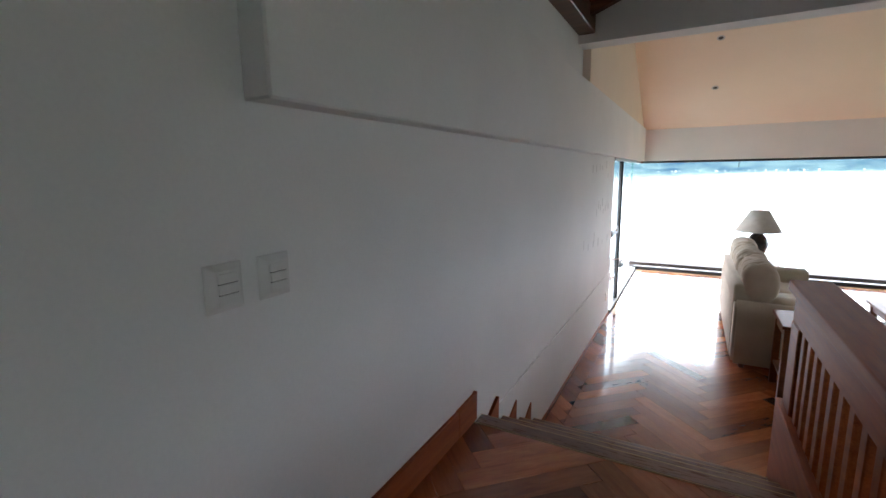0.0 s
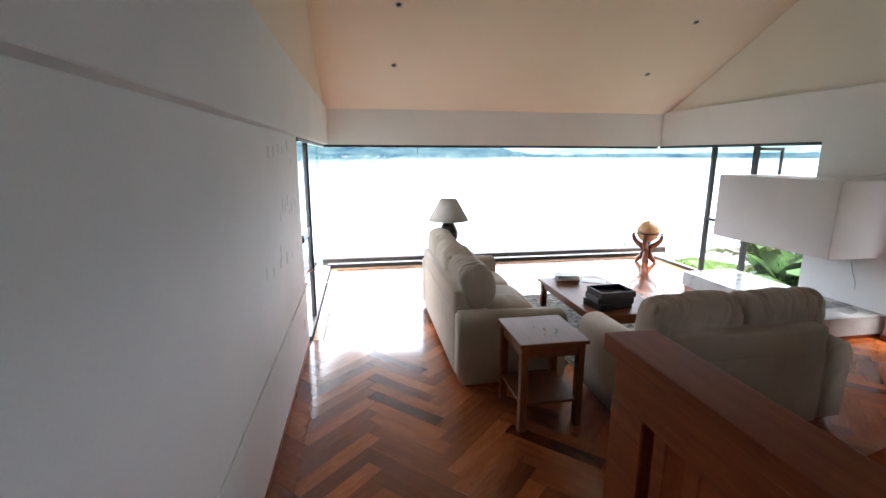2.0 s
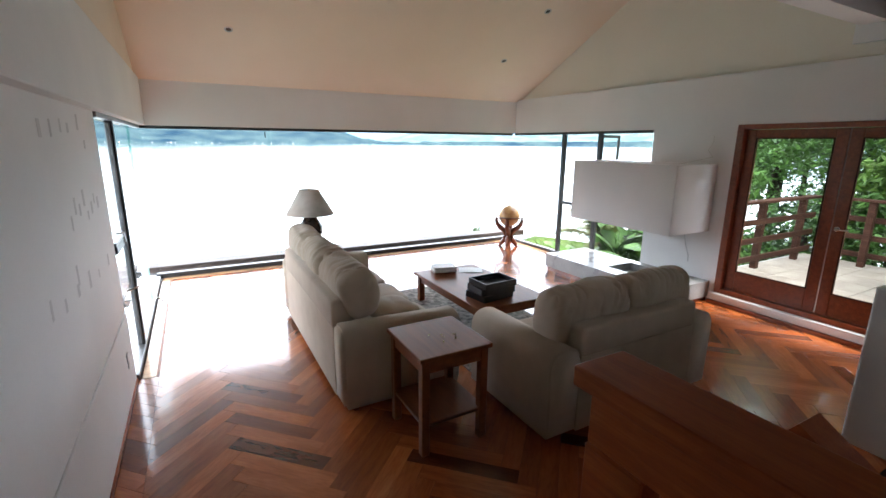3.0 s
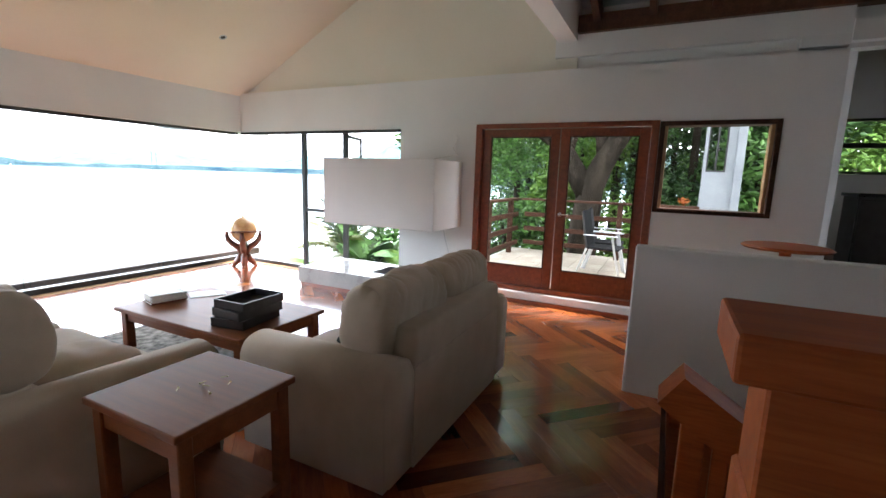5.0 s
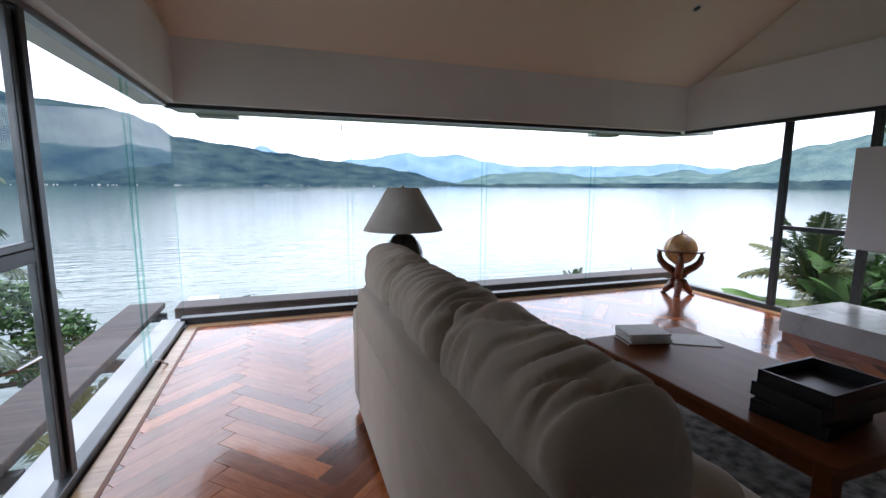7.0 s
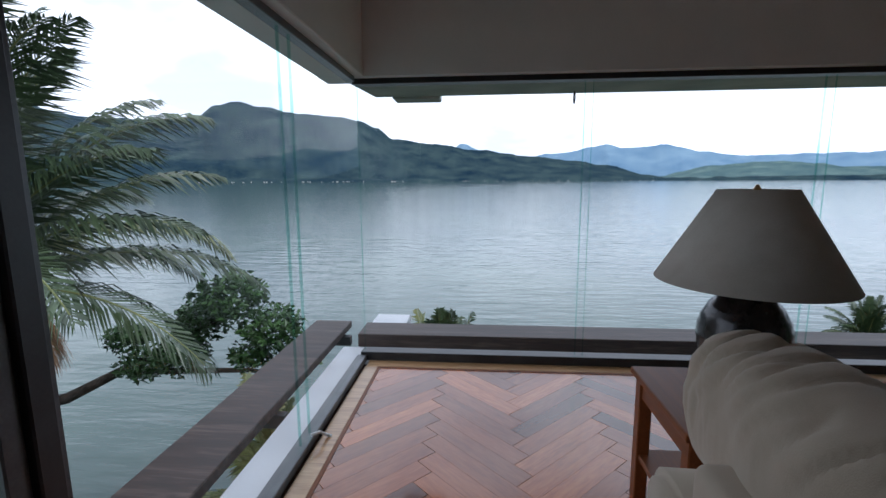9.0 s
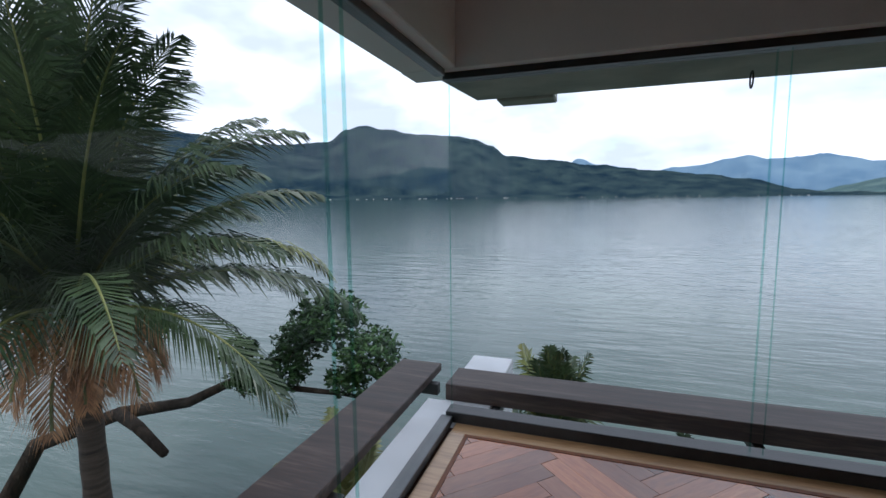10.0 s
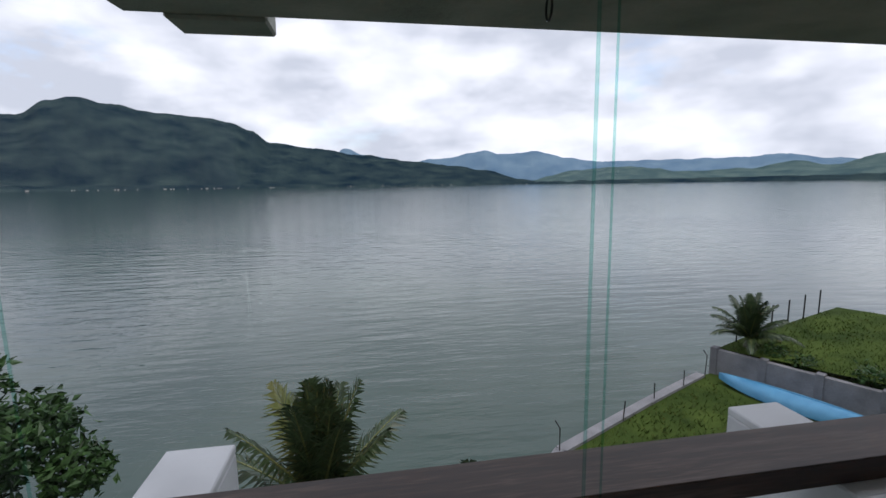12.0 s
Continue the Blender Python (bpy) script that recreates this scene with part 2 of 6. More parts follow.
BLUECLOTH = surface("blue_seat_cloth", (0.02, 0.05, 0.2), (0.04, 0.09, 0.32), 0.9, 20, 300, 0.4)
CANE = surface("honey_cane_weave", (0.34, 0.17, 0.06), (0.5, 0.28, 0.11), 0.5, 40, 200, 0.5)
BARK = surface("rough_bark", (0.011, 0.009, 0.007), (0.05, 0.04, 0.03), 0.95, 5, 30, 0.9, dist=0.03, stretch=(1, 1, 0.35), spec=0.05)
PALMBARK = surface("ringed_palm_bark", (0.04, 0.029, 0.02), (0.12, 0.09, 0.065), 0.9, 4, 25, 0.9, dist=0.03, stretch=(0.5, 0.5, 6))
LEAF = surface("broad_green_leaf", (0.042, 0.105, 0.02), (0.105, 0.215, 0.05), 0.45, 3, 20, 0.0, island=0.35, spec=0.2)
LEAFDARK = surface("dark_waxy_leaf", (0.016, 0.045, 0.012), (0.05, 0.10, 0.03), 0.4, 3, 20, 0.0, island=0.35, spec=0.2)
LEAFLIGHT = surface("sunlit_yellow_green_leaf", (0.07, 0.15, 0.025), (0.16, 0.28, 0.05), 0.45, 3, 20, 0.0, island=0.3, spec=0.2)
PALMLEAF = surface("palm_leaflet_green", (0.016, 0.034, 0.014), (0.060, 0.092, 0.036), 0.4, 2, 12, 0.0, island=0.3)
PALMTIP = surface("palm_leaflet_yellowing", (0.085, 0.11, 0.03), (0.20, 0.20, 0.065), 0.5, 2, 12, 0.0, island=0.3)
PALMDEAD = surface("dry_palm_leaflet", (0.24, 0.11, 0.045), (0.46, 0.26, 0.12), 0.7, 2, 12, 0.0, island=0.3)
FLOWER = surface("orange_flower", (0.5, 0.12, 0.02), (0.6, 0.2, 0.04), 0.6, 6, 20, 0.0, island=0.2)
LAWN = surface("cut_lawn_grass", (0.024, 0.046, 0.009), (0.070, 0.105, 0.022), 0.95, 1.1, 28, 0.9, spec=0.1, dist=0.04)
GRASSBLADE = surface("grass_blade_green", (0.035, 0.06, 0.012), (0.08, 0.11, 0.026), 0.8, 0.5, 8, 0.0, spec=0.1, island=0.4)
BLOCKWALL = surface("grey_block_masonry", (0.13, 0.13, 0.14), (0.26, 0.26, 0.27), 0.9, 1.6, 30, 0.6, dist=0.02, vary=0.08)
KAYAK = surface("pale_blue_hull_paint", (0.06, 0.24, 0.42), (0.10, 0.32, 0.52), 0.4, 4, 40, 0.05)
GRANITE = surface("black_granite_counter", (0.008, 0.008, 0.009), (0.03, 0.03, 0.03), 0.15, 30, 200, 0.0)
# woodland green pushed to blue; haze over the lake is in the colour
HILL = surface("haze_blued_woods", (0.010, 0.023, 0.036), (0.040, 0.063, 0.064), 1.0, 0.008, 0.05, 0.35, spec=0.0, dist=18)
# distance haze is painted into the far range as pale blue
FARHILL = surface("haze_painted_range", (0.10, 0.17, 0.25), (0.16, 0.24, 0.31), 1.0, 0.006, 0.05, 0.3, spec=0.0, dist=12)
# paler, bluer woodland colour that holds the haze of middle distance
MIDHILL = surface("haze_painted_woods", (0.05, 0.09, 0.10), (0.11, 0.16, 0.15), 1.0, 0.01, 0.1, 0.6, spec=0.0, dist=15)
VILLAGE = surface("whitewashed_shore_houses", (0.24, 0.23, 0.21), (0.42, 0.40, 0.37), 0.9, 0.1, 1, 0.0)


def lake_mat():
    m, nt, p = nodes_of("lake_water")
    n, l = nt.nodes, nt.links
    co = n.new("ShaderNodeTexCoord")
    p.inputs["Roughness"].default_value = 0.06
    p.inputs["IOR"].default_value = 1.42
    big = n.new("ShaderNodeTexNoise")
    big.inputs["Scale"].default_value, big.inputs["Detail"].default_value = 0.05, 4
    l.new(co.outputs["Object"], big.inputs["Vector"])
    ramp = n.new("ShaderNodeValToRGB")
    ramp.color_ramp.elements[0].position, ramp.color_ramp.elements[1].position = 0.35, 0.65
    ramp.color_ramp.elements[0].color, ramp.color_ramp.elements[1].color = (0.024, 0.050, 0.044, 1), (0.050, 0.082, 0.062, 1)
    l.new(big.outputs["Fac"], ramp.inputs["Fac"]), l.new(ramp.outputs["Color"], p.inputs["Base Color"])
    last = None
    for s, d, k, st in ((0.7, 0.5, 0.15, (0.45, 1.8, 1)), (2.4, 0.12, 0.14, (0.5, 1.7, 1)), (0.02, 2.0, 0.06, (0.5, 1.4, 1))):
        mp, no, bp = n.new("ShaderNodeMapping"), n.new("ShaderNodeTexNoise"), n.new("ShaderNodeBump")
        mp.inputs["Scale"].default_value = st
        mp.inputs["Rotation"].default_value = (0, 0, 0.35)
        no.inputs["Scale"].default_value, no.inputs["Detail"].default_value = s, 5
        bp.inputs["Strength"].default_value, bp.inputs["Distance"].default_value = k, d
        l.new(co.outputs["Object"], mp.inputs["Vector"]), l.new(mp.outputs["Vector"], no.inputs["Vector"])
        l.new(no.outputs["Fac"], bp.inputs["Height"])
        if last:
            l.new(last.outputs["Normal"], bp.inputs["Normal"])
        last = bp
    l.new(last.outputs["Normal"], p.inputs["Normal"])
    return m


LAKE = lake_mat()


# ---- builders ----
def link(name, bm, material, parent=None, label="", smooth=False):
    me = bpy.data.meshes.new(name)
    bm.normal_update()
    bm.to_mesh(me)
    bm.free()
    if material is not None:
        me.materials.append(material)
    if smooth:
        me.polygons.foreach_set("use_smooth", [True] * len(me.polygons))
    ob = new(name, me)
    if parent is not None:
        ob.parent = parent
    if label:
        ob["label"] = label
    return ob


def part(name, bm, material, parent, label="", smooth=False):
    return link(name, bm, material, parent, label, smooth)


def thing(name, label, category, m=None, group="", kind=""):
    ob = new(name)
    ob.empty_display_size = 0.1
    if m is not None:
        ob.matrix_basis = m
    return tagged(ob, label, category, group, kind)


def solid(name, bm, material, label, category, kind="", group="", smooth=False):
    return tagged(link(name, bm, material, smooth=smooth), label, category, group, kind)


def box(x0, x1, y0, y1, z0, z1, bevel=0.0, bm=None, seg=1):
    own = bmesh.new()
    bmesh.ops.create_cube(own, size=1)
    bmesh.ops.transform(own, matrix=Matrix.LocRotScale(((x0 + x1) / 2, (y0 + y1) / 2, (z0 + z1) / 2), None, (x1 - x0, y1 - y0, z1 - z0)), verts=own.verts)
    if bevel:
        bmesh.ops.bevel(own, geom=own.edges[:], offset=bevel, segments=seg, affect='EDGES', profile=0.5)
    return join(bm, own)


def join(bm, own):
    if bm is None:
        return own
    me = bpy.data.meshes.new("tmp")
    own.to_mesh(me)
    own.free()
    bm.from_mesh(me)
    bpy.data.meshes.remove(me)
    return bm


def tube(points, radii, sides=8, bm=None, caps=True):
    """A round bar along points; radii one or one per point."""
    bm = bm or bmesh.new()
    pts = [Vector(p) for p in points]
    if not hasattr(radii, "__len__"):
        radii = [radii] * len(pts)
    rings = []
    for i, p in enumerate(pts):
        d = (pts[min(i + 1, len(pts) - 1)] - pts[max(i - 1, 0)]).normalized()
        side = d.cross(Vector((0, 0, 1)))
        if side.length < 0.05:
            side = d.cross(Vector((1, 0, 0)))
        side.normalize()
        up = side.cross(d).normalized()
        rings.append([bm.verts.new(p + radii[i] * (math.cos(a) * side + math.sin(a) * up)) for a in (2 * math.pi * k / sides for k in range(sides))])
    for a, b in zip(rings, rings[1:]):
        for k in range(sides):
            bm.faces.new((a[k], a[(k + 1) % sides], b[(k + 1) % sides], b[k]))
    if caps:
        bm.faces.new(rings[0][::-1]), bm.faces.new(rings[-1])
    bmesh.ops.recalc_face_normals(bm, faces=bm.faces[:])
    return bm


def lathe(profile, sides=28, centre=(0, 0, 0), bm=None):
    """A turned body from (radius, height) pairs."""
    bm = bm or bmesh.new()
    cx, cy, cz = centre
    rings = []
    for r, z in profile:
        rings.append([bm.verts.new((cx + r * math.cos(2 * math.pi * k / sides), cy + r * math.sin(2 * math.pi * k / sides), cz + z)) for k in range(sides)])
    for a, b in zip(rings, rings[1:]):
        for k in range(sides):
            bm.faces.new((a[k], a[(k + 1) % sides], b[(k + 1) % sides], b[k]))
    bm.faces.new(rings[0][::-1]), bm.faces.new(rings[-1])
    bmesh.ops.recalc_face_normals(bm, faces=bm.faces[:])
    return bm


def cushion(size, centre=(0, 0, 0), power=(3.0, 3.0), nu=36, nv=20, lump=0.012, seed=0.0, turn=None, sag=0.0):
    """A stuffed body: a superellipsoid with soft creases."""
    bm = bmesh.new()
    sx, sy, sz = (s / 2 for s in size)
    e1, e2 = 2 / power[0], 2 / power[1]

    def sp(v, e):
        return math.copysign(abs(v) ** e, v)
    grid = []
    for j in range(nv + 1):
        ph = -math.pi / 2 + math.pi * j / nv
        row = []
        for i in range(nu):
            th = 2 * math.pi * i / nu
            p = Vector((sx * sp(math.cos(ph), e1) * sp(math.cos(th), e2), sy * sp(math.cos(ph), e1) * sp(math.sin(th), e2), sz * sp(math.sin(ph), e1)))
            k = noise.noise(Vector((p.x * 4 + seed, p.y * 4, p.z * 5))) + 0.5 * noise.noise(Vector((p.x * 11 + seed, p.y * 9, p.z * 9)))
            p += lump * k * p.normalized()
            p.z -= sag * (1 - (p.x / sx) ** 2) * (1 - (p.y / sy) ** 2) if p.z > 0 else 0
            if turn is not None:
                p = turn @ p
            row.append(bm.verts.new(p + Vector(centre)))
        grid.append(row)
    for a, b in zip(grid, grid[1:]):
        for i in range(nu):
            bm.faces.new((a[i], a[(i + 1) % nu], b[(i + 1) % nu], b[i]))
    bmesh.ops.remove_doubles(bm, verts=bm.verts[:], dist=1e-5)
    bmesh.ops.recalc_face_normals(bm, faces=bm.faces[:])
    return bm


def bolster(length, depth, height, centre, tilt=0.0, seed=0.0, lump=0.022):
    """A long stuffed roll along x with full, slightly puckered ends."""
    bm = bmesh.new()
    nu, ns = 120, 44
    rot = Matrix.Rotation(radians(tilt), 3, 'X')
    rings = []
    for i in range(nu + 1):
        u = -math.cos(math.pi * i / nu)
        s = max(0.0, 1 - abs(u) ** 12) ** 0.38
        ring = []
        for k in range(ns):
            a = 2 * math.pi * k / ns
            c, sn = math.cos(a), math.sin(a)
            y = depth / 2 * math.copysign(abs(c) ** 0.8, c) * s
            z = height / 2 * math.copysign(abs(sn) ** 0.75, sn) * (0.06 + 0.94 * s)
            p = Vector((u * length / 2, y, z))
            q = lump * (noise.noise(Vector((p.x * 3.5 + seed, y * 5, z * 4))) + 0.4 * noise.noise(Vector((p.x * 9 + seed + z * 5, y * 9, z * 7))))
            fold = noise.noise(Vector((p.x * 15 + seed - z * 9, y * 5 + seed, z * 4)))
            q -= lump * 1.3 * max(0.0, 0.22 - abs(fold)) / 0.22 * max(0.0, sn + 0.3) * (0.35 + 0.65 * abs(u) ** 1.5)
            p += Vector((0, c, sn)) * q * s
            ring.append(bm.verts.new(rot @ p + Vector(centre)))
        rings.append(ring)
    for a, b in zip(rings, rings[1:]):
        for k in range(ns):
            bm.faces.new((a[k], a[(k + 1) % ns], b[(k + 1) % ns], b[k]))
    bmesh.ops.remove_doubles(bm, verts=bm.verts[:], dist=1e-5)
    bmesh.ops.recalc_face_normals(bm, faces=bm.faces[:])
    return bm


def cells(axis, at0, at1, u0, u1, z0, z1, holes, bm=None):
    """A wall with openings, in solid blocks. axis: the way it runs ('x' or 'y'); holes: (u0, u1, z0, z1)."""
    bm = bm or bmesh.new()
    us = sorted({u0, u1, *[h[0] for h in holes], *[h[1] for h in holes]})
    for a, b in zip(us, us[1:]):
        if b <= u0 or a >= u1:
            continue
        spans, z = [], z0
        for h in sorted((h for h in holes if h[0] <= a and h[1] >= b), key=lambda h: h[2]):
            spans.append((z, h[2]))
            z = h[3]
        spans.append((z, z1))
        for c, d in spans:
            if d - c > 0.001:
                box(a, b, at0, at1, c, d, bm=bm) if axis == 'x' else box(at0, at1, a, b, c, d, bm=bm)
    bmesh.ops.remove_doubles(bm, verts=bm.verts[:], dist=1e-4)
    return bm


def prism(outline, y0, y1, axis='x', bm=None):
    """An outline of (a, z) pairs pushed along the other axis; axis names the a direction."""
    bm = bm or bmesh.new()
    f = []
    for y in (y0, y1):
        f.append([bm.verts.new((a, y, z) if axis == 'x' else (y, a, z)) for a, z in outline])
    n = len(outline)
    for i in range(n):
        bm.faces.new((f[0][i], f[0][(i + 1) % n], f[1][(i + 1) % n], f[1][i]))
    bm.faces.new(f[0][::-1]), bm.faces.new(f[1])
    bmesh.ops.recalc_face_normals(bm, faces=bm.faces[:])
    return bm


def pane(name, bm, parent, label=""):
    ob = part(name, bm, GLASS, parent, label)
    ob.visible_shadow = False
    return ob


# ---- setting: shell ----
XW, XE, YN = -0.58, 5.64, 9.60      # west wall, east wall, north glass
ZL, ZS = 2.14, 2.74                 # lintel, spring of the ceiling
LAND, KIT = 0.68, 0.56              # landing level, kitchen level
EDGE = 1.935                        # end of the landing


def slope(y):
    return 2.71 + 0.503 * (9.5 - y)


# west wall: plain below, proud band above the ledge, plain gable above
bm = cells('y', XW - 0.25, XW, -3.2, 6.32, -2.8, ZL, [])
solid("wall_west", bm, PLASTER, "white painted plaster wall beside the steps", "wall", "structure")
bm = box(XW - 0.25, -0.495, 0.64, 9.48, ZL, ZS, 0.006)
solid("wall_west_band", bm, PLASTER, "proud white plaster band above the wall ledge", "wall", "structure")
bm = prism([(4.31, ZS), (9.72, ZS), (4.31, slope(4.31) + 0.1)], XW - 0.25, -0.53, 'y')
solid("gable_west", bm, CEILING, "cream-painted gable above the wall band", "wall", "structure")
bm = box(XW - 0.25, -0.60, -3.2, 4.31, ZS, 4.6)
box(XW - 0.25, XW, -3.2, 0.638, ZL, ZS, bm=bm)
solid("wall_west_gable", bm, PLASTER, "upper white plaster gable wall", "wall", "structure")
# low proud panel with a shadow line at its head
bm = box(XW, XW + 0.012, 1.90, 6.30, 0.03, 0.60, 0.003)
solid("wall_west_plinth", bm, PLASTER, "low white plaster plinth with a shadow line", "wall", "structure")

# north lintel, outside eave
bm = box(XW - 0.25, XE + 0.25, 9.48, 9.72, ZL, ZS + 0.02)
solid("lintel_north", bm, PLASTER, "white plaster lintel over the lake windows", "lintel", "structure")
bm = prism([(9.72, 2.15), (10.67, 2.205), (10.67, 2.36), (9.72, 2.36)], -0.68, XE + 0.8, 'y')
box(-0.52, -0.06, 10.67, 10.91, 2.185, 2.34, 0.012, bm)
box(5.1, 5.56, 10.67, 10.91, 2.185, 2.34, 0.012, bm)
solid("eave_soffit", bm, SOFFIT, "mossy raw concrete eave outside the windows", "eave", "structure")

# east wall with its openings
holes = [(6.37, 9.73, -0.02, ZL), (3.18, 5.26, 0.14, 2.18), (2.13, 3.18, 1.215, 2.165), (2.2, 3.18, 0.22, 0.54)]
bm = cells('y', XE, XE + 0.25, 1.72, 9.72, -0.3, ZL, holes)
bm = cells('y', XE, XE + 0.25, 1.72, 9.48, ZL, 2.755, holes, bm)
box(XE + 0.10, XE + 0.25, 1.72, 9.48, 2.756, 2.79, bm=bm)
solid("wall_east", bm, PLASTER, "white plaster wall with garden doors and windows", "wall", "structure")
bm = prism([(4.1, 2.77), (9.48, 2.77), (9.48, slope(9.48)), (4.1, slope(4.1) + 0.1)], XE + 0.07, XE + 0.25, 'y')
solid("gable_east", bm, PALECREAM, "pale cream-painted gable above the wall ledge", "wall", "structure")
bm = box(XE + 0.10, XE + 0.25, -3.2, 4.1, 2.78, 3.4)
box(XE + 0.02, XE + 0.25, 1.72, 2.08, 2.792, 2.89, bm=bm)
box(XE + 0.02, XE + 0.25, 1.72, 4.34, 2.891, 3.118, bm=bm)
box(XE, XE + 0.25, -3.2, 1.72, 2.82, 3.0, bm=bm)
solid("wall_east_upper", bm, PLASTER, "upper white plaster wall above a ledge", "wall", "structure")

# ceiling of the living room: one plane rising from the lake side
bm = prism([(9.5, slope(9.5)), (4.2, slope(4.2)), (4.2, slope(4.2) + 0.2), (9.75, slope(9.5) + 0.25), (9.75, slope(9.5))], XW - 0.25, XE + 0.25, 'y')
solid("ceiling", bm, CEILING, "sloping cream plaster ceiling with floor bounce in its colour", "ceiling", "structure")
bm = box(XW - 0.25, XE + 0.25, 4.10, 4.31, 3.05, 5.6)
solid("wall_cross", bm, PLASTER, "white plaster cross wall carried on a beam", "wall", "structure")

# raised-level roof: boards on rafters
bm = prism([(XW - 0.25, 3.36), (2.55, 4.55), (XE + 0.3, 3.36), (XE + 0.3, 3.50), (2.55, 4.7), (XW - 0.25, 3.5)], -3.3, 4.1, 'x')
solid("ceiling_boards", bm, PLASTER, "white boarded roof lining above rafters", "ceiling", "structure")
for i in range(13):
    y = -2.7 + i * 0.55
    for s in (0, 1):
        xa = XE + 0.1 if s else XW
        r = thing("rafter", "brown varnished timber rafter under the roof boards", "rafter", group="roof rafters", kind="structure")
        part("timber", prism([(xa, 3.16), (2.55, 4.36), (2.55, 4.55), (xa, 3.37)], y - 0.035, y + 0.035, 'x'), RAFTERWOOD, r)
for n_, x0, x1 in (("wall_plate_east", XE - 0.04, XE + 0.1), ("wall_plate_west", XW - 0.02, XW + 0.12)):
    solid(n_, box(x0, x1, -3.2, 4.098, 3.12, 3.30, 0.006), RAFTERWOOD, "brown varnished timber wall plate under the rafters", "wall plate", "structure")

# back of the place: south wall, kitchen and stair enclosure
bm = box(XW - 0.25, 7.1, -3.4, -3.2, -2.8, 4.8)
solid("wall_south", bm, PLASTER, "plain white plaster wall closing the house", "wall", "structure")
bm = cells('y', 9.0, 9.2, -0.95, 1.2, 0.3, 3.6, [(0.12, 1.02, 1.74, 2.54)])
own = box(0.0, 3.2, 0.0, 0.1, -0.3, 3.6)
bmesh.ops.transform(own, matrix=pose(XE + 0.253, 1.60, 0, 0, 0, -10.2), verts=own.verts)
join(bm, own)
box(7.1, 9.0, -0.95, -0.85, -0.3, 3.6, bm=bm)
solid("wall_kitchen", bm, PLASTER, "white plaster kitchen wall with a window", "wall", "structure")
# unseen wall whose opening is added to bring daylight onto the west wall
bm = cells('y', 7.0, 7.1, -3.2, -0.85, -0.3, 3.6, [(-3.1, -0.95, KIT + 0.1, 3.2)])
solid("wall_fill_window", bm, PLASTER, "unseen white plaster wall, its opening added to let daylight in", "wall", "structure")
bm = box(XE + 0.25, 7.1, -3.3, 1.72, 3.5, 3.6)
box(7.1, 9.3, -0.95, 1.72, 3.5, 3.6, bm=bm)
solid("ceiling_kitchen", bm, PLASTER, "white boarded kitchen ceiling", "ceiling", "structure")
for i in range(7):
    r = thing("rafter", "dark timber joist across the kitchen ceiling", "rafter", group="kitchen joists", kind="structure")
    part("timber", box(XE + 0.28, 9.0 if i > 3 else 7.0, -2.6 + i * 0.5, -2.52 + i * 0.5, 3.22, 3.5, 0.005), DARKWOOD, r)
solid("kitchen_beam", box(XE + 0.28, XE + 0.42, -3.2, 1.0, 3.06, 3.24, 0.006), DARKWOOD, "dark timber beam over the kitchen opening", "beam", "structure")

# floors: base slabs under the boards
bm = box(XW, XE, 2.9, 9.52, -0.25, -0.022)
box(3.83, XE, 1.7, 2.9, -0.25, -0.022, bm=bm)
box(1.0, 2.2, -3.2, 2.9, -0.25, -0.022, bm=bm)
solid("floor_base", bm, DARKWOOD, "dark screed under the floorboards", "floor", "structure")
bm = box(XW, 0.98, -3.2, EDGE - 0.08, LAND - 0.2, LAND - 0.036)
box(3.83, 9.0, -3.2, 1.70, KIT - 0.2, KIT - 0.001, bm=bm)
solid("floor_landing_base", bm, DARKWOOD, "dark screed under the landing boards", "floor", "structure")
solid("floor_lower", box(XW, 9.0, -3.2, 2.9, -2.9, -2.8), STONE, "stone floor at the foot of the stairs", "floor", "structure")
solid("wall_stair_side", box(0.90, 0.98, -3.2, 1.85, -0.2, LAND - 0.2), PLASTER, "white plaster side of the landing", "wall", "structure")

# half wall beside the stairs down
bm = box(3.69, 3.83, -1.0, 3.20, -2.8, 1.085, 0.012, seg=2)
solid("half_wall", bm, PLASTER, "white plaster half wall guarding the stairwell", "half wall", "structure")

# ---- steps and railings ----
RISER, TREAD = LAND / 4, 0.315
steps = thing("steps", "varnished wooden steps down to the living room", "steps", kind="structure")
for i in range(4):
    y1, z = EDGE + i * TREAD, LAND - i * RISER
    if i:
        part("tread", box(XW + 0.02, 0.86, y1 - TREAD + 0.015, y1 - 0.066, z - 0.035, z, 0.003), STEPWOOD, steps)
    part("nosing", box(XW + 0.02, 0.86, y1 - 0.065, y1 + 0.02, z - 0.03, z + 0.001, 0.004), STEPWOOD, steps)
    part("nosing_strip", box(XW + 0.02, 0.86, y1 - 0.072, y1 - 0.066, z - 0.03, z + 0.002), BORDERWOOD, steps, "thin pale inlay strip")
    part("nosing_strip", box(XW + 0.02, 0.86, y1 + 0.021, y1 + 0.027, z - 0.022, z - 0.001), BORDERWOOD, steps, "thin pale edge strip")
    part("riser", box(XW + 0.02, 0.86, y1, y1 + 0.014, z - RISER + 0.001, z - 0.031), STEPWOOD, steps)
part("string", box(0.86, 0.90, 1.70, 2.95, -0.02, LAND - 0.02, 0.004), RAILWOOD, steps)
